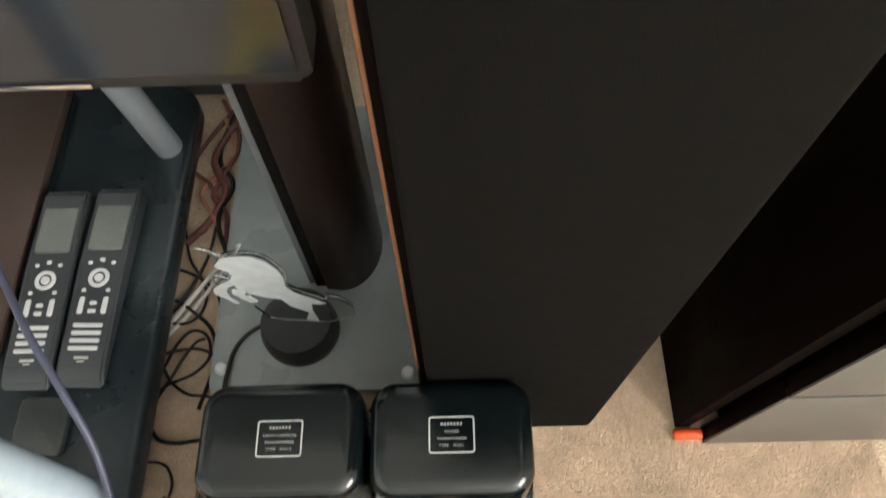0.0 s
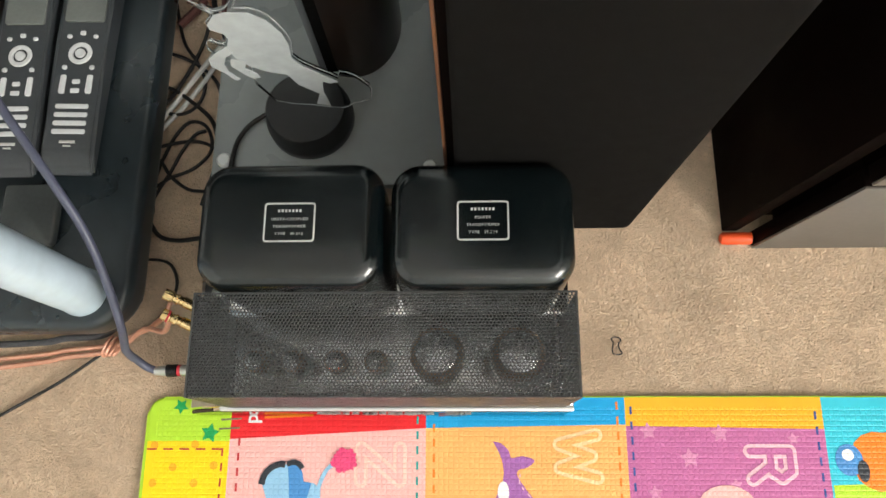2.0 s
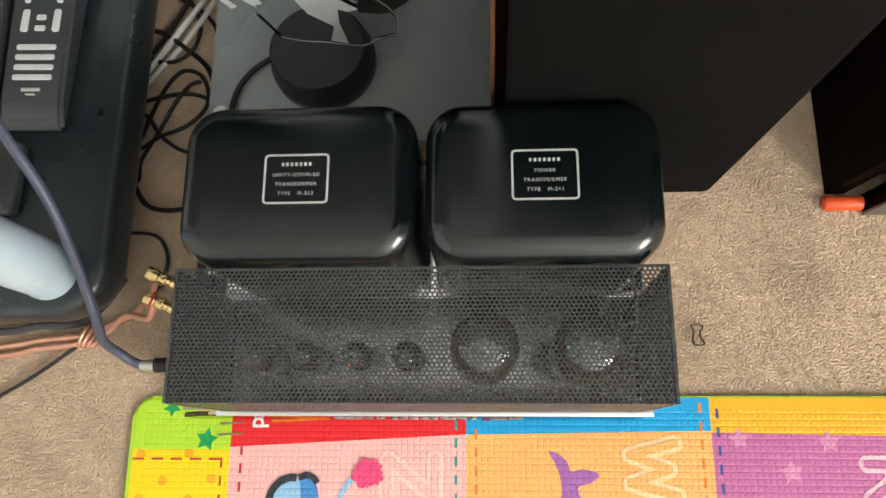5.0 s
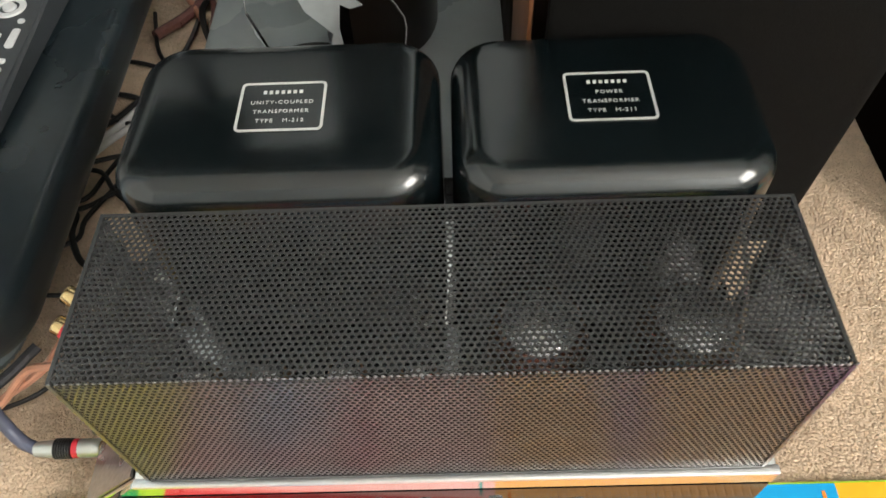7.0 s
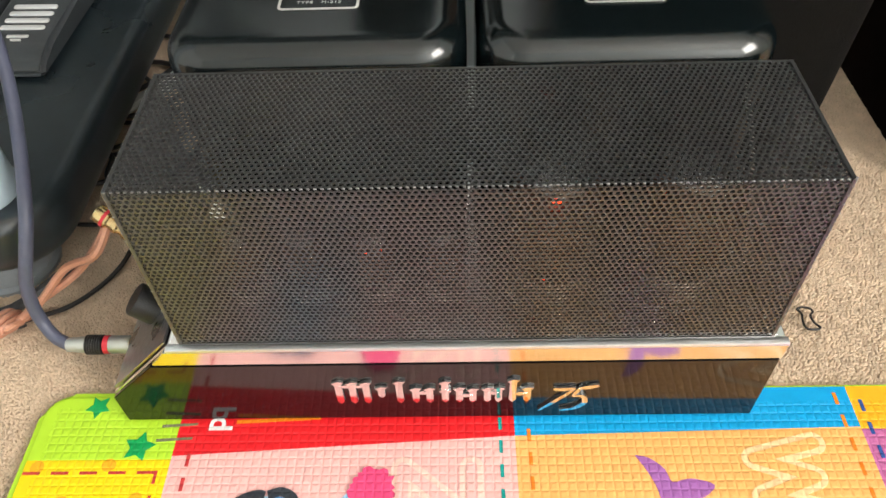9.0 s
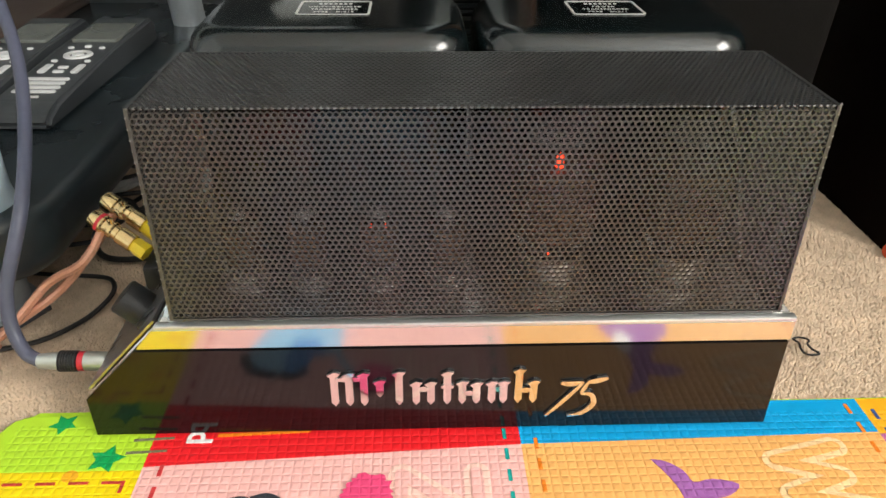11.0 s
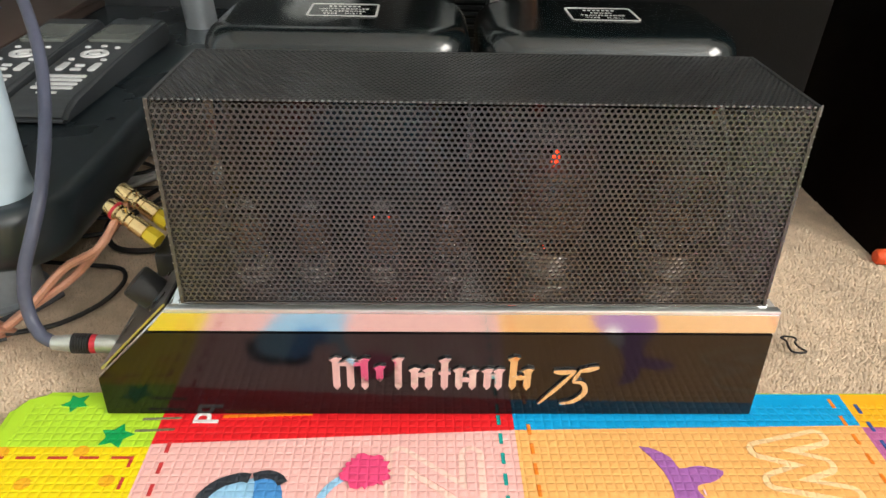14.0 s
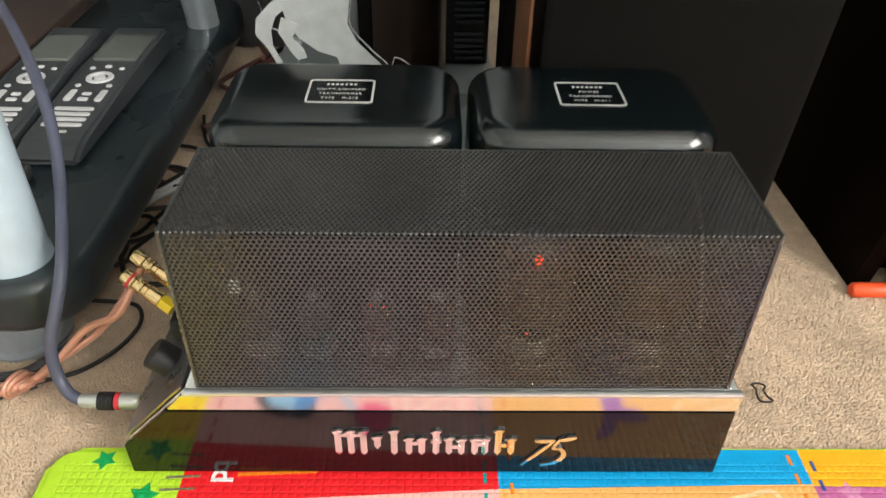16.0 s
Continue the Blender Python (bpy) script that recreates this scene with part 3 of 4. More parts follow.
# perforated cage
def perforated(place, u, v, w, h, pitch=0.0031, hole=0.00123, thick=0.0010):
    """Vertices and faces of a sheet with staggered holes, w along u and h along v."""
    u, v = np.array(u, float), np.array(v, float)
    nrm = np.cross(u, v)
    cols, rows = int((w - 0.002) / pitch), int((h - 0.002) / (pitch * 0.866))
    ou, ov = (w - (cols - 0.5) * pitch) / 2 , (h - (rows - 1) * pitch * 0.866) / 2
    ang = np.radians(30 + 60 * np.arange(6))
    ring = np.stack([np.cos(ang), np.sin(ang)], 1)
    cell = np.concatenate([ring * pitch / math.sqrt(3), ring * hole])
    jj, ii = np.meshgrid(np.arange(rows), np.arange(cols), indexing="ij")
    cu = (ou + (ii + 0.5 * (jj % 2)) * pitch).ravel()
    cv = (ov + jj * pitch * 0.866).ravel()
    c2 = np.stack([cu, cv], 1)[:, None, :] + cell[None]
    c2[..., 0] = np.clip(c2[..., 0], 0, w)
    c2[..., 1] = np.clip(c2[..., 1], 0, h)
    front = np.array(place) + c2[..., :1] * u + c2[..., 1:] * v
    verts = np.concatenate([front, front - nrm * thick], 1).reshape(-1, 3)
    k = np.arange(6)
    k2 = (k + 1) % 6
    quads = np.concatenate([
        np.stack([k, k2, 6 + k2, 6 + k], 1),
        np.stack([12 + k2, 12 + k, 18 + k, 18 + k2], 1),
        np.stack([6 + k, 6 + k2, 18 + k2, 18 + k], 1)])
    faces = (np.arange(len(c2))[:, None, None] * 24 + quads[None]).reshape(-1, 4)
    _, first, back = np.unique(np.round(verts / 2e-5).astype(int), axis=0, return_index=True, return_inverse=True)
    return verts[first], back.reshape(-1)[faces]


CX, CY0, CY1, CZ0, CZ1 = 0.1635, 0.0030, 0.0915, 0.0785, 0.1955
pieces = [
    perforated((-CX, CY0, CZ0), (1, 0, 0), (0, 0, 1), 2 * CX, CZ1 - CZ0),
    perforated((-CX, CY0, CZ1), (1, 0, 0), (0, 1, 0), 2 * CX, CY1 - CY0),
    perforated((-CX, CY1, CZ0), (0, -1, 0), (0, 0, 1), CY1 - CY0, CZ1 - CZ0),
    perforated((CX, CY0, CZ0), (0, 1, 0), (0, 0, 1), CY1 - CY0, CZ1 - CZ0),
]
vs, fs, count = [], [], 0
for v, f in pieces:
    vs.append(v)
    fs.append(f + count)
    count += len(v)
me = bpy.data.meshes.new("cage")
me.from_pydata(np.concatenate(vs).tolist(), [], np.concatenate(fs).tolist())
me.validate()
me.materials.append(M_MESH)
cage = part("cage", me, M_MESH, amp, "black painted perforated steel cage")
# solid margins of the folded sheet
rim = bmesh.new()
E1, E2 = 0.0002, 0.0016
for x in (-CX, CX):
    inner = x - math.copysign(E2, x)
    outer = x + math.copysign(E1, x)
    lo, hi = min(inner, outer), max(inner, outer)
    box(lo, hi, CY0 - E1, CY0 + 0.0008, CZ0, CZ1 - 0.0004, bm=rim)
    box(lo, hi, CY0, CY1, CZ1 - 0.0008, CZ1 + E1, bm=rim)
    thin = (outer - math.copysign(0.0008, x), outer)
    box(min(thin), max(thin), CY0 + 0.0009, CY0 + E2, CZ0, CZ1 - 0.0009, bm=rim)
    box(min(thin), max(thin), CY1 - (0.012 if x > 0 else E2), CY1, CZ0, CZ1 - 0.0009, bm=rim)
    box(min(thin), max(thin), CY0 + E2, CY1 - E2, CZ0, CZ0 + E2, bm=rim)
    box(min(thin), max(thin), CY0 + E2, CY1 - E2, CZ1 - E2, CZ1 - 0.0009, bm=rim)
box(-CX + E2, CX - E2, CY0 - E1, CY0 + 0.0008, CZ0, CZ0 + 0.0012, bm=rim)
box(-CX + E2, CX - E2, CY1 - E2, CY1, CZ1 - 0.0008, CZ1 + E1, bm=rim)
part("cage_rim", rim, M_MESH, cage)
# small raised beads whose lighter colour stands for glints on the folds
glints = bmesh.new()
for k in range(105):
    x = -CX + 0.0012 + 0.0031 * k
    box(x - 0.0008, x + 0.0008, CY0 - 0.0004, CY0 + 0.0006, CZ1 - 0.0007, CZ1 + 0.0003, 0.00032, 1, glints)
for k in range(21):
    z = CZ0 + 0.004 + 0.0054 * k
    for x in (-CX, CX):
        box(x - 0.0006, x + 0.0006, CY0 - 0.0004, CY0 + 0.0004, z, z + 0.0011, 0.0003, 1, glints)
for k in range(16):
    y = CY0 + 0.005 + 0.0054 * k
    box(-CX - 0.0004, -CX + 0.0004, y, y + 0.0011, CZ1 - 0.0006, CZ1 + 0.0003, 0.0003, 1, glints)
box(CX - 0.0006, CX + 0.0004, CY0 - 0.0004, CY0 + 0.0005, CZ1 - 0.0050, CZ1 + 0.0012, 0.0003, 1, glints)
tagged(part("fold_glint", glints, M_FOLDGLINT, cage), "light grey beads that paint highlights along the cage folds", kind="stuff")
part("deck_plate", box(-0.1665, 0.1665, 0.0056, 0.0932, 0.0766, 0.0777, 0.0004), M_DECK, amp, "satin steel deck under the cage")
part("cage_stay", tube([(0.140, 0.088, 0.190), (0.150, 0.070, 0.150), (0.158, 0.050, 0.085)], 0.0014, 6), M_STEELDARK, amp)


# transformers
def transformer(x0, x1, y0, y1, lx, ly, lines):
    z1 = 0.2055
    shell = part("transformer", can(x0, x1, y0, y1, 0.0767, z1, 0.027, 0.0150), M_ENAMEL, amp, "black enamelled transformer can with rounded edges")
    w, h = 0.0445, 0.0355
    plate = part("label_plate", prism(rounded(lx - w / 2, lx + w / 2, ly - h / 2, ly + h / 2, 0.003, 4), z1 - 0.0004, z1 + 0.0004), M_ENAMEL, shell, "black printed label with a silver border")
    border = bmesh.new()
    outer, inner = rounded(lx - w / 2, lx + w / 2, ly - h / 2, ly + h / 2, 0.003, 4), rounded(lx - w / 2 + 0.0014, lx + w / 2 - 0.0014, ly - h / 2 + 0.0014, ly + h / 2 - 0.0014, 0.0018, 4)
    vo = [border.verts.new((x, y, z1 + 0.0007)) for x, y in outer]
    vi = [border.verts.new((x, y, z1 + 0.0007)) for x, y in inner]
    for i in range(len(vo)):
        j = (i + 1) % len(vo)
        border.faces.new((vo[i], vo[j], vi[j], vi[i]))
    made = bmesh.ops.extrude_face_region(border, geom=list(border.faces))["geom"]
    bmesh.ops.translate(border, verts=[g for g in made if isinstance(g, bmesh.types.BMVert)], vec=(0, 0, -0.0005))
    part("label_border", border, M_SILVERPRINT, shell)
    bars = bmesh.new()
    for k in range(7):
        c = lx - 0.0095 + 0.0031 * k
        box(c - 0.0009, c + 0.0009, ly + 0.0092, ly + 0.0116, z1 + 0.0003, z1 + 0.0006, bm=bars)
    part("maker_bar", bars, M_SILVERPRINT, shell)
    for row, body in enumerate(lines):
        y = ly + 0.0028 - 0.0066 * row
        lettered("lettering", words(body, 0.0035, pose(lx, y, z1 + 0.0005), 0.0001, 0.0, 1.25), M_SILVERPRINT, shell)


transformer(-0.1645, -0.0012, 0.0945, 0.2085, -0.0820, 0.1508, ("UNITY-COUPLED", "TRANSFORMER", "TYPE   M-212"))
transformer(0.0042, 0.1640, 0.0935, 0.2070, 0.0848, 0.1508, ("POWER", "TRANSFORMER", "TYPE   M-211"))


# valves
def valve(name, x, y, r, z1, base_r, base_h, label):
    z0 = 0.0770
    base = part(name, lathe([(0, z0), (base_r * 1.25, z0), (base_r * 1.25, z0 + 0.003), (base_r, z0 + 0.004), (base_r, z0 + base_h), (0, z0 + base_h)], pose(x, y, 0)), M_TUBEBASE, amp, label)
    h = z1 - z0 - base_h
    zb = z0 + base_h
    outer = [(base_r * 0.92, zb), (r * 0.94, zb + h * 0.14), (r, zb + h * 0.35), (r, zb + h * 0.70), (r * 0.86, zb + h * 0.86), (r * 0.5, zb + h * 0.965), (r * 0.18, zb + h * 0.99), (0, zb + h)]
    inner = [(max(a - 0.0011, 0), b - 0.0011 * (i > 2)) for i, (a, b) in enumerate(outer)]
    part("glass_bulb", lathe(outer + inner[::-1], pose(x, y, 0), 24), M_TUBEGLASS, base)
    part("anode", box(x - r * 0.55, x + r * 0.55, y - r * 0.38, y + r * 0.38, zb + h * 0.16, zb + h * 0.66, r * 0.1, 2), M_ANODE, base)
    part("getter", lathe([(0, zb + h * 0.972), (r * 0.40, zb + h * 0.955), (r * 0.74, zb + h * 0.880), (r * 0.70, zb + h * 0.876), (r * 0.36, zb + h * 0.945), (0, zb + h * 0.955)], pose(x, y, 0), 20), M_GETTER, base)
    return base, zb, h


for x, glow in ((0.0435, 0.0013), (0.1160, 0.0)):
    base, zb, h = valve("power_valve", x, 0.0445, 0.0245, 0.1725, 0.0185, 0.020, "large glass power valve with a metal base")
    if glow:
        part("heater_tip", lathe([(0, 0.1465), (glow, 0.1480), (glow * 0.8, 0.1515), (0, 0.1530)], pose(x, 0.0430, 0), 12), M_GLOW, base, "glowing orange heater tip")
        part("heater_tip", lathe([(0, 0.1020), (0.0007, 0.1026), (0.0007, 0.1048), (0, 0.1056)], pose(x - 0.003, 0.0330, 0), 10), M_GLOW, base)
for x, hot in ((-0.1305, 0), (-0.0945, 0), (-0.0540, 1), (-0.0160, 0)):
    base, zb, h = valve("small_valve", x, 0.0430, 0.0108, 0.1260, 0.0100, 0.007, "small glass signal valve")
    if hot:
        for side in (-0.0030, 0.0030):
            part("heater_tip", lathe([(0, 0.1140), (0.0005, 0.1144), (0.0005, 0.1156), (0, 0.1165)], pose(x + side, 0.0385, 0), 8), M_GLOW, base)


# raised chrome badge: plain pointed strokes, and the figures
def stroke(x, z0, z1, w):
    return [(x - w / 2, z0 + w * 0.7), (x, z0), (x + w / 2, z0 + w * 0.7), (x + w / 2, z1 - w * 0.7), (x + w * 0.9, z1 - w * 0.2), (x, z1), (x - w * 0.9, z1 - w * 0.5), (x - w / 2, z1 - w * 0.9)]


def badge_piece(outlines, name, label=""):
    """One raised sign, cut from plain outlines in the x-z plane."""
    out = bmesh.new()
    for n, outline in enumerate(outlines):
        front = -0.0018 - 0.00005 * n
        a = [out.verts.new((x, front, z)) for x, z in outline]
        b = [out.verts.new((x, front + 0.0003, z)) for x, z in outline]
        k = len(a)
        out.faces.new(a)
        out.faces.new(b[::-1])
        for i in range(k):
            out.faces.new((a[i], b[i], b[(i + 1) % k], a[(i + 1) % k]))
    sign = part(name, out, M_CHROME, amp, label, 30)
    back_side = bmesh.new()
    for outline in outlines:
        a = [back_side.verts.new((x, -0.0014, z)) for x, z in outline]
        b = [back_side.verts.new((x, -0.0002, z)) for x, z in outline]
        k = len(a)
        back_side.faces.new(a)
        back_side.faces.new(b[::-1])
        for i in range(k):
            back_side.faces.new((a[i], b[i], b[(i + 1) % k], a[(i + 1) % k]))
    part("sign_backing", back_side, M_STEELDARK, sign, "", 30)


def cross(x0, x1, z, rise=0.0014):
    m = (x0 + x1) / 2
    return [(x0, Z + z), (m, Z + z - rise * 0.6), (x1, Z + z), (x1, Z + z + 0.0016), (m, Z + z + 0.0018 + rise), (x0, Z + z + 0.0016)]


Z = 0.0205
SIGNS = [
    ([(-0.0800, 0, 0.0245), (-0.0718, 0, 0.0240), (-0.0636, 0, 0.0240)], [(-0.0800, -0.0636, 0.0185)]),
    ([(-0.0548, 0.0060, 0.0185)], []),
    ([(-0.0440, 0, 0.0245)], []),
    ([(-0.0345, 0, 0.0170), (-0.0262, 0, 0.0170)], [(-0.0345, -0.0262, 0.0105)]),
    ([(-0.0170, 0, 0.0240)], [(-0.0205, -0.0135, 0.0120)]),
    ([(-0.0085, 0, 0.0170), (-0.0005, 0, 0.0160)], [(-0.0085, -0.0005, 0.0070)]),
    ([(0.0082, 0, 0.0165), (0.0148, 0, 0.0165)], [(0.0082, 0.0148, 0.0095)]),
    ([(0.0232, 0, 0.0250), (0.0318, 0, 0.0165)], [(0.0232, 0.0318, 0.0085)]),
]
for strokes, bars in SIGNS:
    badge_piece([stroke(x, Z + a, Z + b, 0.0042) for x, a, b in strokes] + [cross(*c) for c in bars], "badge_sign", "raised chrome badge sign")


def bent(pts, w):
    """A tapering stroke along (x, z) points."""
    line = smooth_line([(x, 0, z) for x, z in pts], 6)
    left, right = [], []
    for i, q in enumerate(line):
        d = (line[min(i + 1, len(line) - 1)] - line[max(i - 1, 0)]).normalized()
        k = w * (0.45 + 0.55 * math.sin(math.pi * (i + 0.6) / len(line)))
        left.append((q.x - d.z * k / 2, q.z + d.x * k / 2))
        right.append((q.x + d.z * k / 2, q.z - d.x * k / 2))
    return left + right[::-1]


badge_piece([bent(p, w) for p, w in (([(0.0470, 0.0345), (0.0530, 0.0340), (0.0600, 0.0350)], 0.0036), ([(0.0600, 0.0352), (0.0508, 0.0232), (0.0396, 0.0098)], 0.0026))], "badge_figure", "raised chrome slanted figure 7")
badge_piece([bent(p, w) for p, w in (([(0.0620, 0.0350), (0.0680, 0.0362), (0.0735, 0.0378)], 0.0036), ([(0.0625, 0.0350), (0.0605, 0.0305), (0.0590, 0.0268)], 0.0026), ([(0.0590, 0.0268), (0.0650, 0.0258), (0.0668, 0.0190), (0.0612, 0.0124), (0.0525, 0.0098)], 0.0033))], "badge_figure", "raised chrome slanted figure 5")

# ---- leads at the amplifier ----
plug = thing("signal_cable", (-0.275, 0.046, FLOOR), "slate blue signal cable with a nickel plug, black grip", "cable")
A, Bp = Vector((-0.2670, 0.0455, 0.0185)), Vector((-0.2180, 0.0465, 0.0165))
D = (Bp - A).normalized()
pin([(0.0030, 0), (0.0046, 0.001), (0.0056, 0.012), (0.0056, 0.014), (0, 0.014)], A, D, M_SATIN, "plug_tail", plug)
grip = bmesh.new()
rings = [(0, 0.0)]
for k in range(7):
    rings += [(0.0066, 0.0004 + k * 0.0016), (0.0066, 0.0011 + k * 0.0016), (0.0061, 0.0014 + k * 0.0016)]
lathe(rings + [(0, 0.0118)], axis(A + D * 0.0135, Bp), 24, grip)
part("plug_grip", grip, M_BLACKPLASTIC, plug, "black ribbed grip")
pin([(0, 0), (0.0062, 0), (0.0062, 0.0035), (0, 0.0035)], A + D * 0.0254, D, M_RED, "red_band", plug)
pin([(0, 0), (0.0060, 0), (0.0060, 0.0125), (0.0052, 0.0135), (0, 0.0135)], A + D * 0.0290, D, M_SATIN, "plug_sleeve", plug)
pin([(0, 0), (0.0044, 0), (0.0044, 0.011), (0, 0.011)], A + D * 0.0425, D, M_GOLD, "plug_contact", plug)
part("cable", tube([A + D * 0.002, (-0.2745, 0.0495, 0.0215), (-0.2815, 0.0555, 0.031), (-0.2830, 0.0590, 0.046), (-0.2800, 0.0625, 0.064), (-0.2735, 0.0680, 0.083), (-0.2690, 0.0780, 0.101), (-0.2700, 0.092, 0.113), (-0.2750, 0.114, 0.126), (-0.2830, 0.142, 0.143), (-0.2910, 0.166, 0.163), (-0.3030, 0.190, 0.184), (-0.325, 0.225, 0.203), (-0.360, 0.275, 0.215), (-0.430, 0.380, 0.205), (-0.520, 0.520, 0.140), (-0.540, 0.600, 0.0935)], 0.0042, 14), M_CABLEBLUE, plug)
lead = thing("speaker_lead", (-0.28, 0.1, FLOOR), "clear-jacketed twisted copper speaker lead with gold plugs", "cable")
for k, tip in enumerate((Vector((-0.2000, 0.080, 0.0740)), Vector((-0.1990, 0.100, 0.0760)))):
    end = tip + Vector((-0.0385, 0.0155, 0.0215))
    d = (end - tip).normalized()
    pin([(0, 0), (0.0056, 0), (0.0056, 0.0080), (0.0050, 0.0100), (0, 0.010)], tip, d, M_YELLOW, "yellow_collar", lead, "yellow plastic collar", 6)
    body = pin([(0, 0), (0.0056, 0), (0.0056, 0.010), (0.0046, 0.011), (0.0046, 0.014), (0.0056, 0.015), (0.0056, 0.017), (0.0048, 0.018), (0.0048, 0.021), (0.0060, 0.022), (0.0060, 0.030), (0.0052, 0.031), (0, 0.031)], tip + d * 0.0102, d, M_GOLD, "plug_body", lead, "gold-plated plug")
    if k == 0:
        pin([(0, 0), (0.0063, 0), (0.0063, 0.002), (0, 0.002)], tip + d * 0.0335, d, M_RED, "red_ring", body)
    pin([(0, 0), (0.0012, 0), (0.0012, 0.004), (0, 0.004)], tip + d * 0.025 + Vector((0, 0, 0.0045)), (0, 0, 1), M_GOLD, "set_screw", body)
    q = tip + d * 0.036
    part("wire", tube([q + Vector((0.002, 0, -0.004)), q + Vector((-0.010, -0.012, -0.022)), (-0.270 + 0.006 * k, 0.086 + 0.004 * k, 0.048 - 0.006 * k), (-0.300, 0.077 + 0.004 * k, 0.018), (-0.325, 0.075 - 0.006 * k, 0.004), (-0.377, 0.071 - 0.008 * k, -0.001), (-0.410, 0.066 - 0.009 * k, -0.002), (-0.522, 0.058 - 0.012 * k, -0.003), (-0.75, 0.06 - 0.02 * k, -0.003)], 0.0029, 8), M_COPPER, lead)
coil = bmesh.new()
for k in range(4):
    c = Vector((-0.328 + 0.004 * k, 0.074, 0.004 + 0.001 * (k % 2)))
    tube([c + Vector((0.004 * math.cos(a), 0.010 * math.cos(a + 0.4 * k), 0.0075 * math.sin(a))) for a in [i * 0.7 for i in range(10)]], 0.0022, 7, 4, coil)
part("knot", coil, M_COPPER, lead)

# ---- black equipment shelf at the side ----
rack = thing("equipment_shelf", (-0.62, 0.38, FLOOR), "low glossy black equipment shelf with rounded corners", "shelf")
RX, RY, RT = -0.2690, 0.078, 0.090
part("shelf_slab", can(-1.05, RX, RY, 0.700, 0.040, RT, 0.050, 0.010, 0.024, 10), M_BLACKGLOSS, rack)
for x, y in ((-0.350, 0.140), (-0.345, 0.640), (-0.985, 0.140), (-0.985, 0.640)):
    part("foot", lathe([(0, FLOOR), (0.034, FLOOR), (0.034, FLOOR + 0.004), (0.030, FLOOR + 0.006), (0.030, 0.0365), (0, 0.0365)], pose(x, y, 0), 28), M_SILVERLEG, rack)
column = thing("round_column", (-0.3185, 0.1165, RT), "pale blue frosted round column on the black shelf", "column")
part("shaft", lathe([(0, RT), (0.0250, RT), (0.0250, RT + 0.004), (0.0240, RT + 0.010), (0.0240, RT + 0.40), (0, RT + 0.40)], pose(-0.3185, 0.1165, 0), 40), M_COLUMN, column)


def remote(name, x, y0, turn, label):
    w, l, z0 = 0.0570, 0.266, RT
    ob = thing(name, (x, y0 + l / 2, z0), label, "remote control", "remote controls on the shelf")
    bm = bmesh.new()
    prof = [(0.004, 0.0), (0.0, 0.005), (0.010, 0.0115), (0.028, 0.0164), (0.150, 0.0225), (l - 0.008, 0.0279), (l, 0.021), (l, 0.0)]
    a = [bm.verts.new((x - w / 2, y0 + p, z0 + q)) for p, q in prof]
    b = [bm.verts.new((x + w / 2, y0 + p, z0 + q)) for p, q in prof]
    bm.faces.new(a)
    bm.faces.new(b[::-1])
    for i in range(len(prof)):
        j = (i + 1) % len(prof)
        bm.faces.new((a[i], b[i], b[j], a[j]))
    bmesh.ops.bevel(bm, geom=list(bm.edges), offset=0.0035, segments=3, affect="EDGES")
    part("body", bm, M_REMOTE, ob)

    def top(y):
        p = y - y0
        return z0 + 0.0150 + 0.05 * p

    def key(cx, cy, kw, kh, r=0.0012, m=M_GREYBUTTON, nm="button"):
        z = top(cy)
        part(nm, prism(rounded(cx - kw / 2, cx + kw / 2, cy - kh / 2, cy + kh / 2, min(r, kw * 0.45, kh * 0.45), 3), z - 0.002, z + 0.0014, 0.0005, 1), m, ob)

    key(x, y0 + 0.208, 0.044, 0.070, 0.003, M_LCD, "display")
    for k in range(4):
        key(x - 0.0005, y0 + 0.046 + 0.0095 * k, 0.036, 0.0052, 0.002)
    for sx in (-1, 1):
        key(x + sx * 0.0145, y0 + 0.100, 0.0065, 0.022, 0.002)
        key(x + sx * 0.0150, y0 + 0.1195, 0.0055, 0.0050, 0.002)
        key(x + sx * 0.0145, y0 + 0.1560, 0.0055, 0.0045, 0.002)
    key(x, y0 + 0.0925, 0.0095, 0.0052)
    key(x, y0 + 0.1030, 0.0085, 0.0050)
    key(x, y0 + 0.1600, 0.0060, 0.0048)
    zc = top(y0 + 0.136)
    part("navigation_ring", lathe([(0.0078, zc), (0.0085, zc + 0.0016), (0.0125, zc + 0.0016), (0.0132, zc)], pose(x, y0 + 0.136, 0), 24), M_GREYBUTTON, ob)
    part("button", lathe([(0, zc + 0.002), (0.0050, zc + 0.002), (0.0056, zc)], pose(x, y0 + 0.136, 0), 18), M_GREYBUTTON, ob)
    key(x, y0 + 0.0345, 0.017, 0.0030, 0.0003, M_SILVERPRINT, "maker_bar")
    key(x, y0 + 0.0300, 0.0085, 0.0012, 0.0003, M_SILVERPRINT, "model_bar")
    ob.rotation_euler[2] = radians(turn)
    return ob


remote("remote_control", -0.3460, 0.240, -1.6, "charcoal remote control with grey buttons, lying on the shelf")
remote("remote_control", -0.4120, 0.238, -0.4, "charcoal remote control with grey buttons, lying on the shelf")
phone = thing("plastic_case", (-0.377, 0.20, RT), "thin dark grey plastic case lying on the shelf", "case")
part("case_shell", prism(rounded(-0.411, -0.352, 0.163, 0.230, 0.006, 4), RT, RT + 0.012, 0.003, 3), M_SMOKE, phone)

board = thing("flat_box", (-0.60, 0.46, RT), "flat dull brown box lying on the black shelf", "box")
part("case", box(-0.740, -0.4550, 0.285, 0.690, RT, RT + 0.011, 0.002), M_BROWNBOX, board)
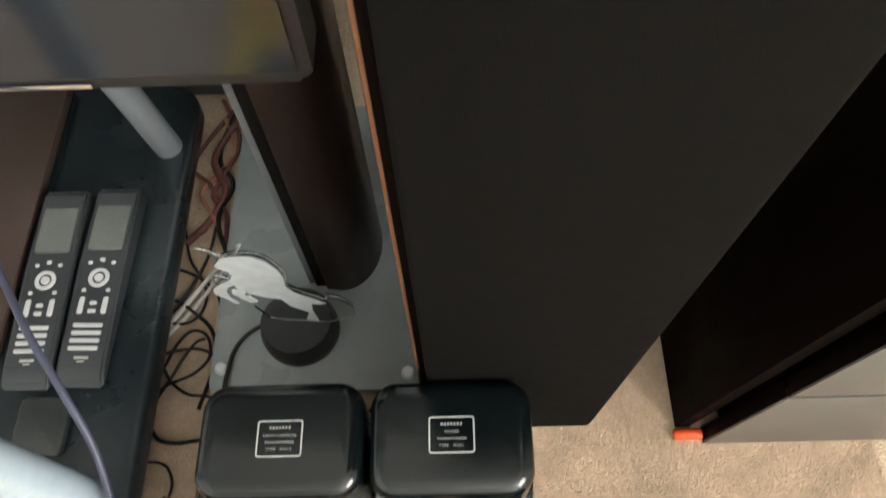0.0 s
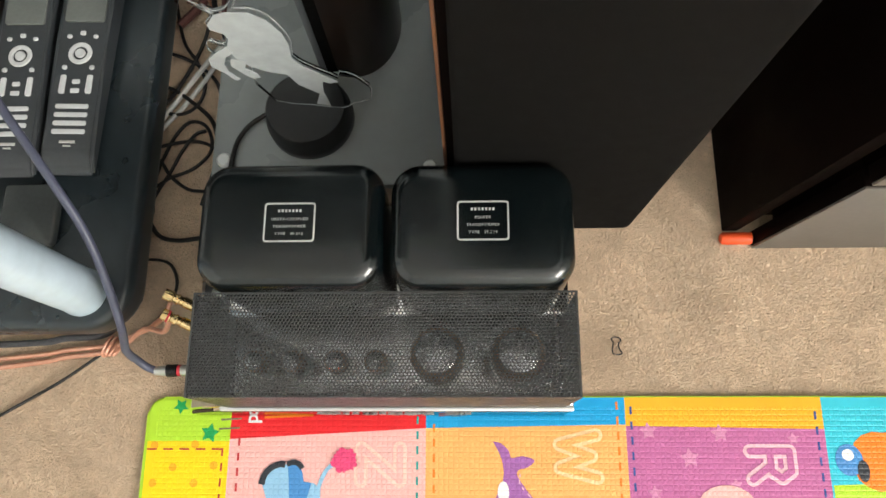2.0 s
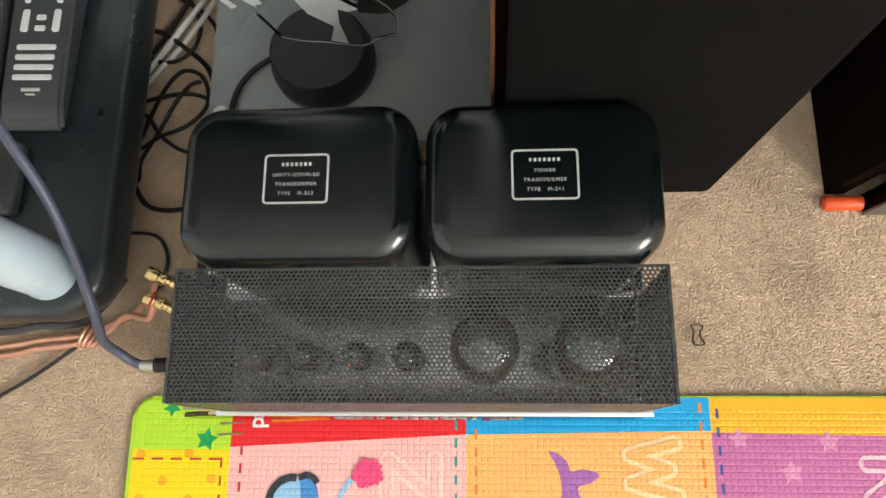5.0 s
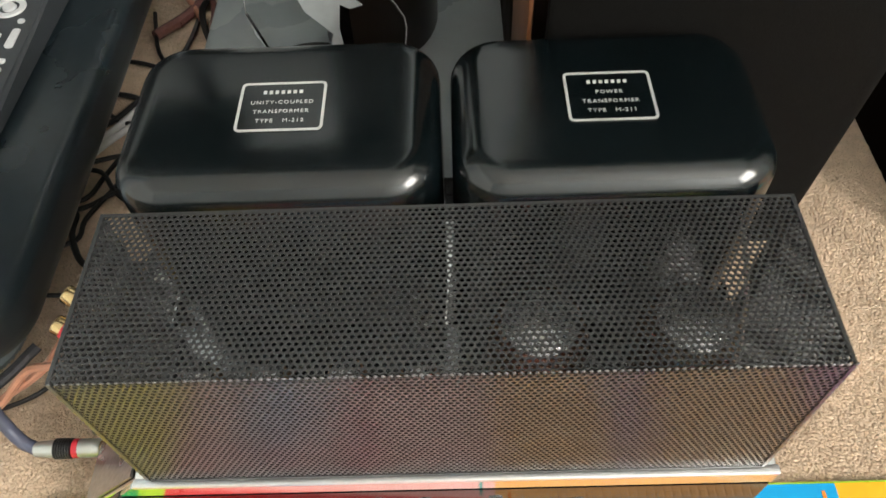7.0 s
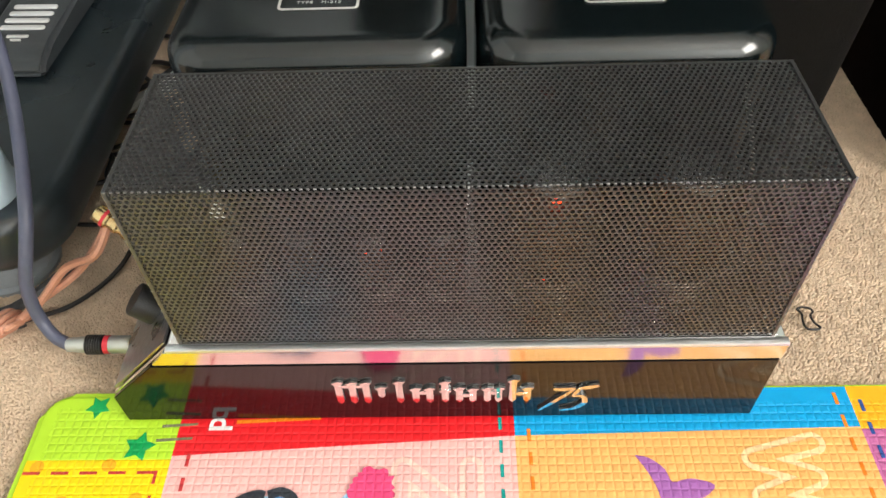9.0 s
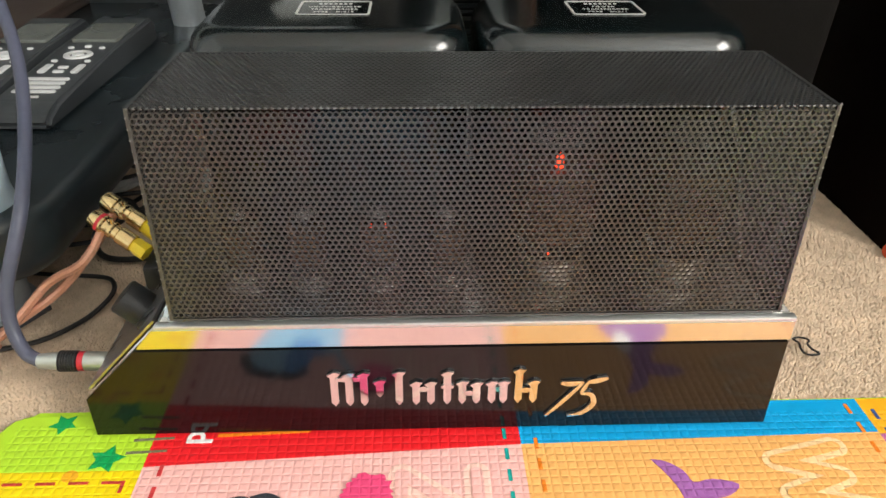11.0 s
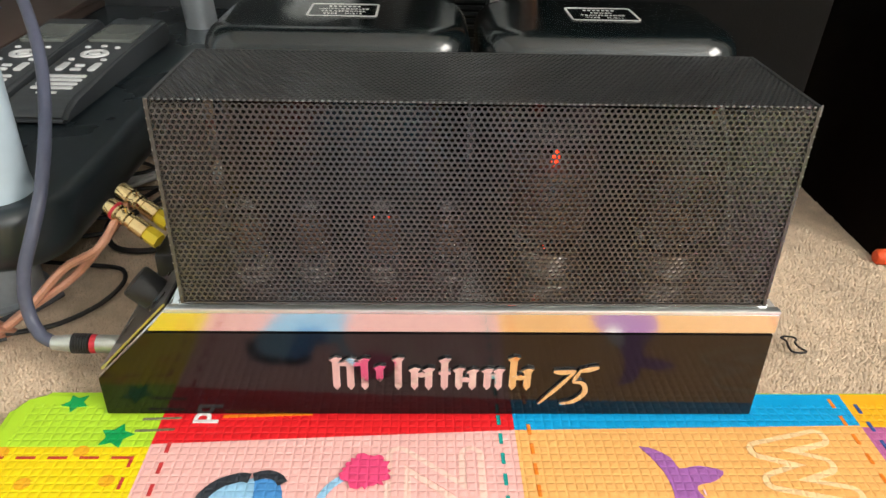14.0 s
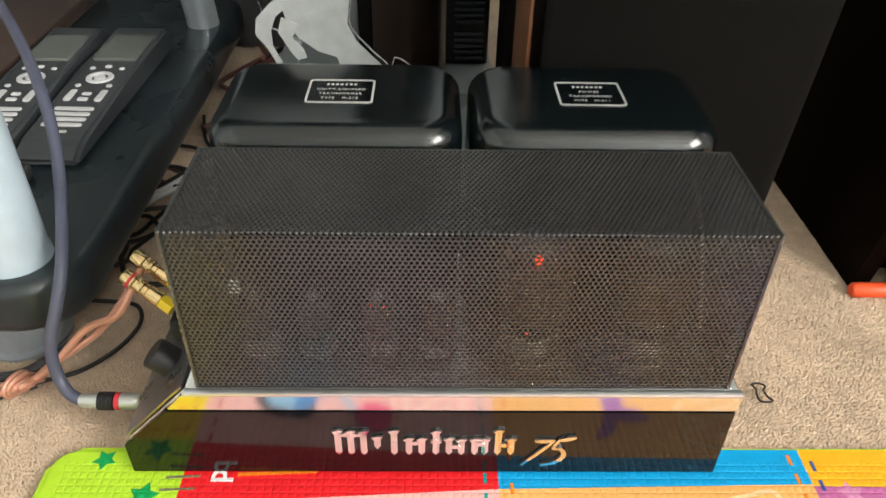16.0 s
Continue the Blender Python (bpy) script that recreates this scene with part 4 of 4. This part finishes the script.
part("lid", box(-0.742, -0.4530, 0.283, 0.692, RT + 0.0112, RT + 0.0190, 0.002), M_BROWNBOX, board)

for k, (material, tint) in enumerate(((M_CABLEBLUE, "dark blue"), (M_WHITEPAPER, "white"), (F_LEAF, "green"))):
    sleeve = thing("disc_case", (-0.42, 0.16, FLOOR + 0.002 + 0.0110 * k), "thin " + tint + " disc case lying under the black shelf", "disc case", "disc cases under the shelf")
    part("case_half", box(-0.50, -0.372 - 0.004 * k, 0.100, 0.225, FLOOR + 0.003 + 0.0110 * k, FLOOR + 0.0080 + 0.0110 * k, 0.001), material, sleeve)
    part("case_half", box(-0.50, -0.372 - 0.004 * k, 0.100, 0.225, FLOOR + 0.0084 + 0.0110 * k, FLOOR + 0.0134 + 0.0110 * k, 0.001), M_WHITEPAPER if k != 1 else M_REMOTE, sleeve)

# ---- television over the shelf ----
tv = thing("television", (-0.50, 0.56, RT), "large dark television standing on silver legs", "television")
TY, TB = 0.335, 0.506
part("screen_frame", face(rounded(-1.010, -0.0035, TB, 1.08, 0.012, 5), TY, TY + 0.040, 0.003), M_BLACKPLASTIC, tv)
part("screen", box(-0.995, -0.014, TY - 0.003, TY - 0.0005, TB + 0.014, 1.068), M_TVBLACK, tv)
part("chrome_strip", box(-0.40, -0.164, TY - 0.003, TY - 0.0005, TB + 0.002, TB + 0.007, 0.001), M_CHROME, tv)
part("rear_bracket", box(-0.90, -0.26, TY + 0.0405, 0.600, 0.580, 0.640, 0.006), M_BLACKPLASTIC, tv)
part("leg", tube([(-0.300, 0.585, RT - 0.002), (-0.306, 0.580, 0.18), (-0.318, 0.572, 0.35), (-0.322, 0.568, 0.600)], 0.019, 16), M_SILVERLEG, tv, "silver leg")
part("leg", tube([(-0.90, 0.585, RT - 0.002), (-0.894, 0.580, 0.18), (-0.884, 0.572, 0.35), (-0.880, 0.568, 0.600)], 0.019, 16), M_SILVERLEG, tv, "silver leg")

# ---- glass plate with pillar, lamp ----
PZ = 0.035
stand = thing("speaker_stand", (-0.08, 0.45, FLOOR), "grey glass base plate with a dark bronze pillar", "speaker stand")
plate = part("base_plate", prism(rounded(-0.219, 0.056, 0.250, 0.690, 0.012, 5), PZ - 0.012, PZ, 0.002, 2), M_PLATE, stand, "frosted grey glass base plate")
for x, y in ((-0.205, 0.2815), (0.030, 0.270), (-0.205, 0.665), (0.040, 0.665)):
    part("bolt_cap", lathe([(0, PZ + 0.006), (0.006, PZ + 0.0055), (0.0085, PZ + 0.003), (0.0090, PZ - 0.0005)], pose(x, y, 0), 20), M_BOLT, stand)
    part("spike", lathe([(0, FLOOR), (0.006, FLOOR + 0.006), (0.010, PZ - 0.0115), (0, PZ - 0.0115)], pose(x, y, 0), 16), M_STEELDARK, stand)
arc = [(-0.078, 0.388)] + [(-0.058 + 0.052 * math.sin(radians(a)), 0.455 - 0.070 * math.cos(radians(a))) for a in range(0, 151, 10)] + [(-0.075, 0.535)]
part("pillar", prism(arc, PZ, 0.95), M_PILLAR, stand, "dark bronze curved pillar")
part("channel", box(-0.092, -0.0785, 0.392, 0.535, PZ, 0.95, 0.001), M_CLOTHBLACK, stand, "black cable channel")
part("edge_strip", box(-0.1010, -0.0925, 0.396, 0.530, PZ, 0.95, 0.0008), M_GREYLINE, stand)

lamp = thing("acrylic_lamp", (-0.107, 0.330, PZ), "clear acrylic lamp with frosted shape on round black base", "lamp")
part("lamp_base", lathe([(0, PZ), (0.0475, PZ), (0.0495, PZ + 0.003), (0.0495, PZ + 0.016), (0.0470, PZ + 0.020), (0.0455, PZ + 0.034), (0.043, PZ + 0.0365), (0, PZ + 0.0365)], pose(-0.107, 0.330, 0), 44), M_BLACKPLASTIC, lamp, "round black plastic base")
AY = 0.320
rim = [(-0.163, 0.282), (-0.144, 0.264), (-0.133, 0.268), (-0.120, 0.285), (-0.118, 0.284), (-0.127, 0.268), (-0.113, 0.267), (-0.100, 0.257), (-0.092, 0.235), (-0.090, 0.226), (-0.089, 0.214), (-0.093, 0.191), (-0.086, 0.178), (-0.073, 0.164), (-0.063, 0.155), (-0.057, 0.148), (-0.054, 0.159), (-0.041, 0.152), (-0.028, 0.130), (-0.028, 0.113), (-0.032, 0.100), (-0.050, 0.093), (-0.063, 0.083), (-0.095, 0.091), (-0.131, 0.101), (-0.142, 0.139), (-0.138, 0.175), (-0.160, 0.184), (-0.169, 0.207), (-0.163, 0.219), (-0.152, 0.211), (-0.144, 0.228), (-0.146, 0.232), (-0.156, 0.239), (-0.156, 0.248), (-0.147, 0.258), (-0.148, 0.263)]
part("acrylic_sheet", face(rim, AY, AY + 0.005, 0.0), M_ACRYLIC, lamp, "clear cut acrylic sheet")
part("bright_edge", tube([(x, AY + 0.0025, z) for x, z in rim + rim[:1]], 0.0005, 6, 2), M_EDGE, lamp, "frosted bright cut edge")
shape = [(-0.144, 0.263), (-0.133, 0.266), (-0.114, 0.265), (-0.102, 0.254), (-0.093, 0.233), (-0.091, 0.213), (-0.094, 0.190), (-0.087, 0.175), (-0.064, 0.151), (-0.057, 0.144), (-0.066, 0.141), (-0.073, 0.145), (-0.076, 0.124), (-0.074, 0.092), (-0.088, 0.098), (-0.081, 0.120), (-0.099, 0.140), (-0.105, 0.160), (-0.121, 0.165), (-0.137, 0.177), (-0.146, 0.190), (-0.150, 0.208), (-0.143, 0.226), (-0.145, 0.233), (-0.155, 0.241), (-0.155, 0.248)]
part("frosted_shape", face(shape, AY - 0.0012, AY - 0.0003, 0.0), M_FROST, lamp, "white frosted engraved animal shape")
for k, leg in enumerate(([(-0.148, 0.215), (-0.160, 0.206), (-0.172, 0.194), (-0.174, 0.180), (-0.165, 0.168), (-0.158, 0.153), (-0.153, 0.155), (-0.160, 0.170), (-0.160, 0.184), (-0.155, 0.196), (-0.146, 0.203)], [(-0.150, 0.196), (-0.154, 0.183), (-0.145, 0.166), (-0.139, 0.158), (-0.131, 0.160), (-0.133, 0.168), (-0.142, 0.178), (-0.136, 0.190)])):
    part("frosted_shape", face(leg, AY - 0.0026 - 0.0013 * k, AY - 0.0016 - 0.0013 * k, 0.0), M_FROST, lamp)
cord = [(-0.152, 0.340, PZ + 0.006), (-0.177, 0.324, PZ + 0.004), (-0.191, 0.302, PZ + 0.004), (-0.196, 0.273, PZ + 0.004), (-0.198, 0.252, PZ + 0.001), (-0.200, 0.236, 0.004), (-0.215, 0.226, -0.002)]
part("lamp_cord", tube(cord, 0.0028, 8), M_CABLEBLACK, lamp)

back = thing("storage_box", (-0.68, 0.86, FLOOR), "long grey plastic storage chest behind the shelf", "chest")
part("case", box(-1.25, -0.115, 0.755, 0.960, FLOOR, 0.52, 0.006), M_CHEST, back)
part("lid", box(-1.253, -0.112, 0.752, 0.963, 0.5202, 0.545, 0.005), M_CHEST, back)
vent = thing("slotted_box", (0.033, 0.64, PZ), "dark slotted plastic box standing on the glass base plate", "box")
part("case", box(-0.022, 0.0480, 0.603, 0.655, PZ, 0.27, 0.006), M_BLACKPLASTIC, vent)
part("case_side", box(0.0482, 0.0515, 0.606, 0.652, PZ, 0.262, 0.001), M_REMOTE, vent)
for g in range(4):
    for k in range(5):
        z = 0.042 + g * 0.047 + k * 0.0078
        part("slat", box(0.008 + 0.002 * (k == 0), 0.0445, 0.5975, 0.6035, z, z + 0.0040, 0.0012, 1), M_REMOTE, vent)

# ---- loudspeaker and cabinet ----
def flare(outline, z0, z1, k=0.058):
    """A prism whose right-hand side leans out by k."""
    out = prism(outline, z0, z1)
    for v in out.verts:
        if v.co.x > 0.2:
            v.co.x += k * v.co.z
    return out


spk = thing("tower_loudspeaker", (0.16, 0.36, FLOOR), "tall black loudspeaker with cloth front and brown veneer sides", "loudspeaker")
part("grille", flare([(0.0600, 0.221), (0.0600, 0.213), (0.066, 0.209)] + [(0.247 + 0.013 * math.sin(radians(a)), 0.222 - 0.013 * math.cos(radians(a))) for a in range(0, 91, 15)], FLOOR + 0.004, 1.08), M_CLOTHBLACK, spk, "black cloth front grille")
part("cabinet_body", flare([(0.0530, 0.2225), (0.2595, 0.2225), (0.2595, 0.50), (0.0530, 0.50)], FLOOR + 0.008, 1.09), M_DARKWOOD, spk, "dark cabinet behind the grille")
part("veneer_strip", box(0.0495, 0.0528, 0.2235, 0.312, FLOOR + 0.008, 1.08, 0.001), M_WOOD, spk, "warm brown wood veneer edge")
for x in (0.085, 0.235):
    for y in (0.235, 0.475):
        part("foot", lathe([(0, FLOOR), (0.012, FLOOR), (0.012, FLOOR + 0.0085), (0, FLOOR + 0.0085)], pose(x, y, 0), 16), M_BLACKPLASTIC, spk)

cab = thing("drawer_cabinet", (0.86, 0.40, FLOOR), "dark brown laminate cabinet with tapering sides and taupe drawer fronts", "cabinet")
KX0, KX1, KTOP = 0.359, 1.360, 0.86


def taper(bm, k=0.17):
    """Lean the two sides of the cabinet towards each other."""
    middle = (KX0 + KX1) / 2
    for v in bm.verts:
        v.co.x += (1 if v.co.x < middle else -1) * k * (v.co.z - FLOOR)
    return bm


part("side_panel", taper(box(KX0, KX0 + 0.018, 0.205, 0.640, FLOOR + 0.001, KTOP, 0.0015)), M_DARKWOOD, cab)
part("side_panel", taper(box(KX1 - 0.018, KX1, 0.205, 0.640, FLOOR + 0.001, KTOP, 0.0015)), M_DARKWOOD, cab)
part("back_panel", taper(box(KX0 + 0.0185, KX1 - 0.0185, 0.630, 0.640, FLOOR + 0.012, KTOP)), M_DARKWOOD, cab)
part("top_panel", box(KX0 + 0.1475, KX1 - 0.1475, 0.205, 0.640, KTOP + 0.0005, KTOP + 0.022, 0.002), M_DARKWOOD, cab)
part("bottom_panel", taper(box(KX0 + 0.0185, KX1 - 0.0185, 0.2205, 0.6295, FLOOR + 0.012, FLOOR + 0.030)), M_DARKWOOD, cab)
for za, zb in ((FLOOR + 0.002, 0.183), (0.190, 0.400), (0.407, 0.620), (0.627, 0.850)):
    drawer = part("drawer", taper(box(KX0 + 0.0300, KX1 - 0.0300, 0.1870, 0.2035, za, zb, 0.0015)), M_DARKWOOD, cab)
    part("drawer_box", taper(box(KX0 + 0.0400, KX1 - 0.0400, 0.2037, 0.560, za + 0.032, zb - 0.012)), M_DARKWOOD, drawer)
    part("drawer_front", taper(box(KX0 + 0.0305, KX1 - 0.0305, 0.1838, 0.1869, za + 0.0005, zb - 0.0005, 0.0008)), M_GREYFRONT, drawer, "taupe drawer front")
rod = thing("orange_rod", (0.37, 0.1945, FLOOR), "bright orange plastic rod lying under the cabinet's edge", "rod")
part("rod_body", lathe([(0, 0), (0.0050, 0.0005), (0.0070, 0.003), (0.0070, 0.034), (0, 0.034)], axis((0.3545, 0.1945, FLOOR + 0.0072), (0.5, 0.1945, FLOOR + 0.0072)), 20), M_ORANGE, rod)

# ---- loose leads and clutter on the carpet ----
R0 = FLOOR + 0.004
LEADS = [
    ("black_lead", 0.0021, M_CABLEBLACK, "thin black lead looped on the carpet", [(-0.34, 0.262), (-0.304, 0.269), (-0.294, 0.298), (-0.282, 0.330), (-0.265, 0.347), (-0.246, 0.343), (-0.237, 0.326), (-0.238, 0.306), (-0.255, 0.286), (-0.282, 0.275), (-0.303, 0.263), (-0.34, 0.25)]),
    ("black_lead", 0.0021, M_CABLEBLACK, "thin black lead looped on the carpet", [(-0.33, 0.215), (-0.300, 0.227), (-0.299, 0.251), (-0.282, 0.284), (-0.270, 0.309), (-0.257, 0.331), (-0.245, 0.337)]),
    ("black_lead", 0.0021, M_CABLEBLACK, "thin black lead looped on the carpet", [(-0.36, 0.385), (-0.320, 0.379), (-0.297, 0.362), (-0.272, 0.359), (-0.255, 0.374), (-0.252, 0.403), (-0.265, 0.431), (-0.283, 0.459), (-0.30, 0.52)]),
    ("black_lead", 0.0024, M_CABLEBLACK, "black lead lying on the carpet", [(-0.34, 0.34), (-0.312, 0.358), (-0.290, 0.383), (-0.275, 0.409), (-0.265, 0.436), (-0.255, 0.477), (-0.25, 0.56)]),
    ("black_lead", 0.0021, M_CABLEBLACK, "thin black lead lying on the carpet", [(-0.35, 0.31), (-0.319, 0.305), (-0.297, 0.298), (-0.280, 0.276), (-0.258, 0.261), (-0.232, 0.257), (-0.20, 0.245)]),
    ("mains_lead", 0.0026, M_CABLEBLACK, "black mains lead behind the amplifier", [(-0.33, 0.272), (-0.308, 0.255), (-0.304, 0.231), (-0.289, 0.205), (-0.265, 0.198), (-0.231, 0.201), (-0.20, 0.203)]),
    ("white_lead", 0.0030, M_CABLEWHITE, "white lead running beside the shelf", [(-0.34, 0.275), (-0.309, 0.322), (-0.292, 0.347), (-0.277, 0.367), (-0.257, 0.394), (-0.236, 0.430), (-0.221, 0.462), (-0.20, 0.50)]),
    ("white_lead", 0.0034, M_CABLEWHITE, "white lead running beside the shelf", [(-0.36, 0.290), (-0.321, 0.328), (-0.305, 0.347), (-0.289, 0.369), (-0.269, 0.398), (-0.245, 0.437), (-0.228, 0.471), (-0.20, 0.52)]),
    ("black_lead", 0.0018, M_CABLEBLACK, "very thin black lead", [(-0.35, 0.178), (-0.315, 0.176), (-0.280, 0.174), (-0.265, 0.162), (-0.260, 0.142), (-0.270, 0.118), (-0.290, 0.094), (-0.317, 0.079)]),
    ("black_lead", 0.0019, M_CABLEBLACK, "very thin black lead on the carpet", [(-0.60, -0.10), (-0.467, -0.015), (-0.405, 0.021), (-0.374, 0.039), (-0.338, 0.066), (-0.317, 0.079)]),
    ("braided_lead", 0.0040, M_BRAID, "dark grey braided lead", [(-0.75, 0.082), (-0.525, 0.077), (-0.412, 0.079), (-0.379, 0.084), (-0.339, 0.088), (-0.318, 0.105), (-0.300, 0.13)]),
    ("black_lead", 0.0030, M_CABLEBLACK, "coiled black lead on the carpet", [(-0.55, 0.04), (-0.500, 0.030), (-0.462, 0.012), (-0.455, -0.012), (-0.470, -0.035), (-0.510, -0.045), (-0.56, -0.03)]),
    ("black_lead", 0.0026, M_CABLEBLACK, "thick black lead beside the shelf", [(-0.36, 0.40), (-0.300, 0.395), (-0.262, 0.372), (-0.236, 0.345), (-0.228, 0.300), (-0.240, 0.240)]),
    ("black_lead", 0.0022, M_CABLEBLACK, "black lead beside the shelf", [(-0.35, 0.45), (-0.295, 0.440), (-0.255, 0.420), (-0.232, 0.390), (-0.226, 0.33)]),
    ("black_lead", 0.0022, M_CABLEBLACK, "black lead crossing the carpet", [(-0.34, 0.30), (-0.290, 0.318), (-0.250, 0.322), (-0.222, 0.30), (-0.21, 0.24)]),
    ("red_lead", 0.0055, M_REDCABLE, "thick dull red lead in a tangle", [(-0.29, 0.48), (-0.262, 0.520), (-0.246, 0.570), (-0.268, 0.625), (-0.24, 0.70)]),
    ("red_lead", 0.0035, M_REDCABLE, "dull red lead in a tangle", [(-0.27, 0.50), (-0.255, 0.545), (-0.270, 0.580), (-0.300, 0.610), (-0.285, 0.66), (-0.25, 0.72)]),
    ("red_lead", 0.0035, M_REDCABLE, "dull red lead in a tangle", [(-0.235, 0.48), (-0.240, 0.530), (-0.262, 0.560), (-0.250, 0.600), (-0.235, 0.66), (-0.27, 0.74)]),
    ("copper_lead", 0.0035, M_COPPER, "copper speaker lead in a tangle", [(-0.245, 0.50), (-0.262, 0.530), (-0.280, 0.565), (-0.262, 0.600), (-0.240, 0.640), (-0.26, 0.70)]),
    ("black_lead", 0.0035, M_CABLEBLACK, "black lead in a tangle", [(-0.23, 0.46), (-0.250, 0.520), (-0.236, 0.580), (-0.262, 0.630), (-0.25, 0.70), (-0.22, 0.78)]),
]
for n, (name, r, material, label, pts) in enumerate(LEADS):
    rise = [(x, y, R0 + r * 0.4 + 0.0035 * (0.5 + 0.5 * math.sin(1.7 * i + n))) for i, (x, y) in enumerate(pts)]
    whole(name, tube(rise, r, 8), material, label, "cable", group="loose leads on the carpet")
cx, cy = 0.2317, 0.0745
band = [(cx + u, cy + v, FLOOR + 0.0055) for u, v in ((-0.0052, 0.0075), (-0.0010, 0.0092), (0.0042, 0.0078), (0.0050, 0.0050), (0.0026, 0.0020), (0.0032, -0.0040), (0.0060, -0.0085), (0.0020, -0.0100), (-0.0036, -0.0088), (-0.0042, -0.0030), (-0.0030, 0.0030), (-0.0052, 0.0075))]
whole("hair_band", tube(band, 0.0008, 6, 4), M_CABLEBLACK, "small black elastic band lying on the carpet", "elastic band")

# ---- carpet pile ----
rng = np.random.default_rng(4)


def pile(name, x0, x1, y0, y1, step):
    nx, ny = int((x1 - x0) / step), int((y1 - y0) / step)
    gx, gy = np.meshgrid(np.arange(nx), np.arange(ny))
    x = x0 + (gx.ravel() + rng.uniform(0, 1, nx * ny)) * step
    y = y0 + (gy.ravel() + rng.uniform(0, 1, nx * ny)) * step
    on_mat = (x > -0.276) & (y < 0.015)
    under = (x > -0.215) & (x < 0.17) & (y > 0.0) & (y < 0.21)
    keep = ~(on_mat | under)
    x, y = x[keep], y[keep]
    k = len(x)
    patch = np.sin(x * 31 + 2 * np.sin(y * 23)) * np.sin(y * 37 + 1.5 * np.sin(x * 19))
    turn = rng.uniform(0, 6.28, k)
    lean = rng.uniform(0, 0.0012, k)
    way = 2.2 * patch + rng.normal(0, 0.9, k)
    clump = np.zeros(k)
    for wave in range(9):
        way_of, freq = rng.uniform(0, 6.28), 6.28 / rng.uniform(0.006, 0.017)
        clump += np.sin(freq * (x * np.cos(way_of) + y * np.sin(way_of)) + rng.uniform(0, 6.28))
    clump = np.clip(clump / 3.2, -1, 1)
    h = 0.0020 + rng.uniform(0, 0.0009, k) + 0.0004 * patch + 0.0006 * clump
    r = 0.0011 + rng.uniform(0, 0.0006, k)
    verts = np.zeros((k, 4, 3))
    for i in range(3):
        a = turn + i * 2.094
        verts[:, i] = np.stack([x + r * np.cos(a), y + r * np.sin(a), np.full(k, FLOOR + 0.0004)], 1)
    verts[:, 3] = np.stack([x + lean * np.cos(way), y + lean * np.sin(way), FLOOR + h], 1)
    tri = np.array([(0, 1, 3), (1, 2, 3), (2, 0, 3)])
    faces = (np.arange(k)[:, None, None] * 4 + tri[None]).reshape(-1, 3)
    me = bpy.data.meshes.new(name)
    me.from_pydata(verts.reshape(-1, 3).tolist(), [], faces.tolist())
    me.materials.append(M_PILE)
    for p in me.polygons:
        p.use_smooth = True
    ob = new(name, me)
    tagged(ob, "short beige carpet pile", "carpet", kind="stuff")


pile("carpet_pile", -0.60, 0.60, -0.14, 0.48, 0.0018)
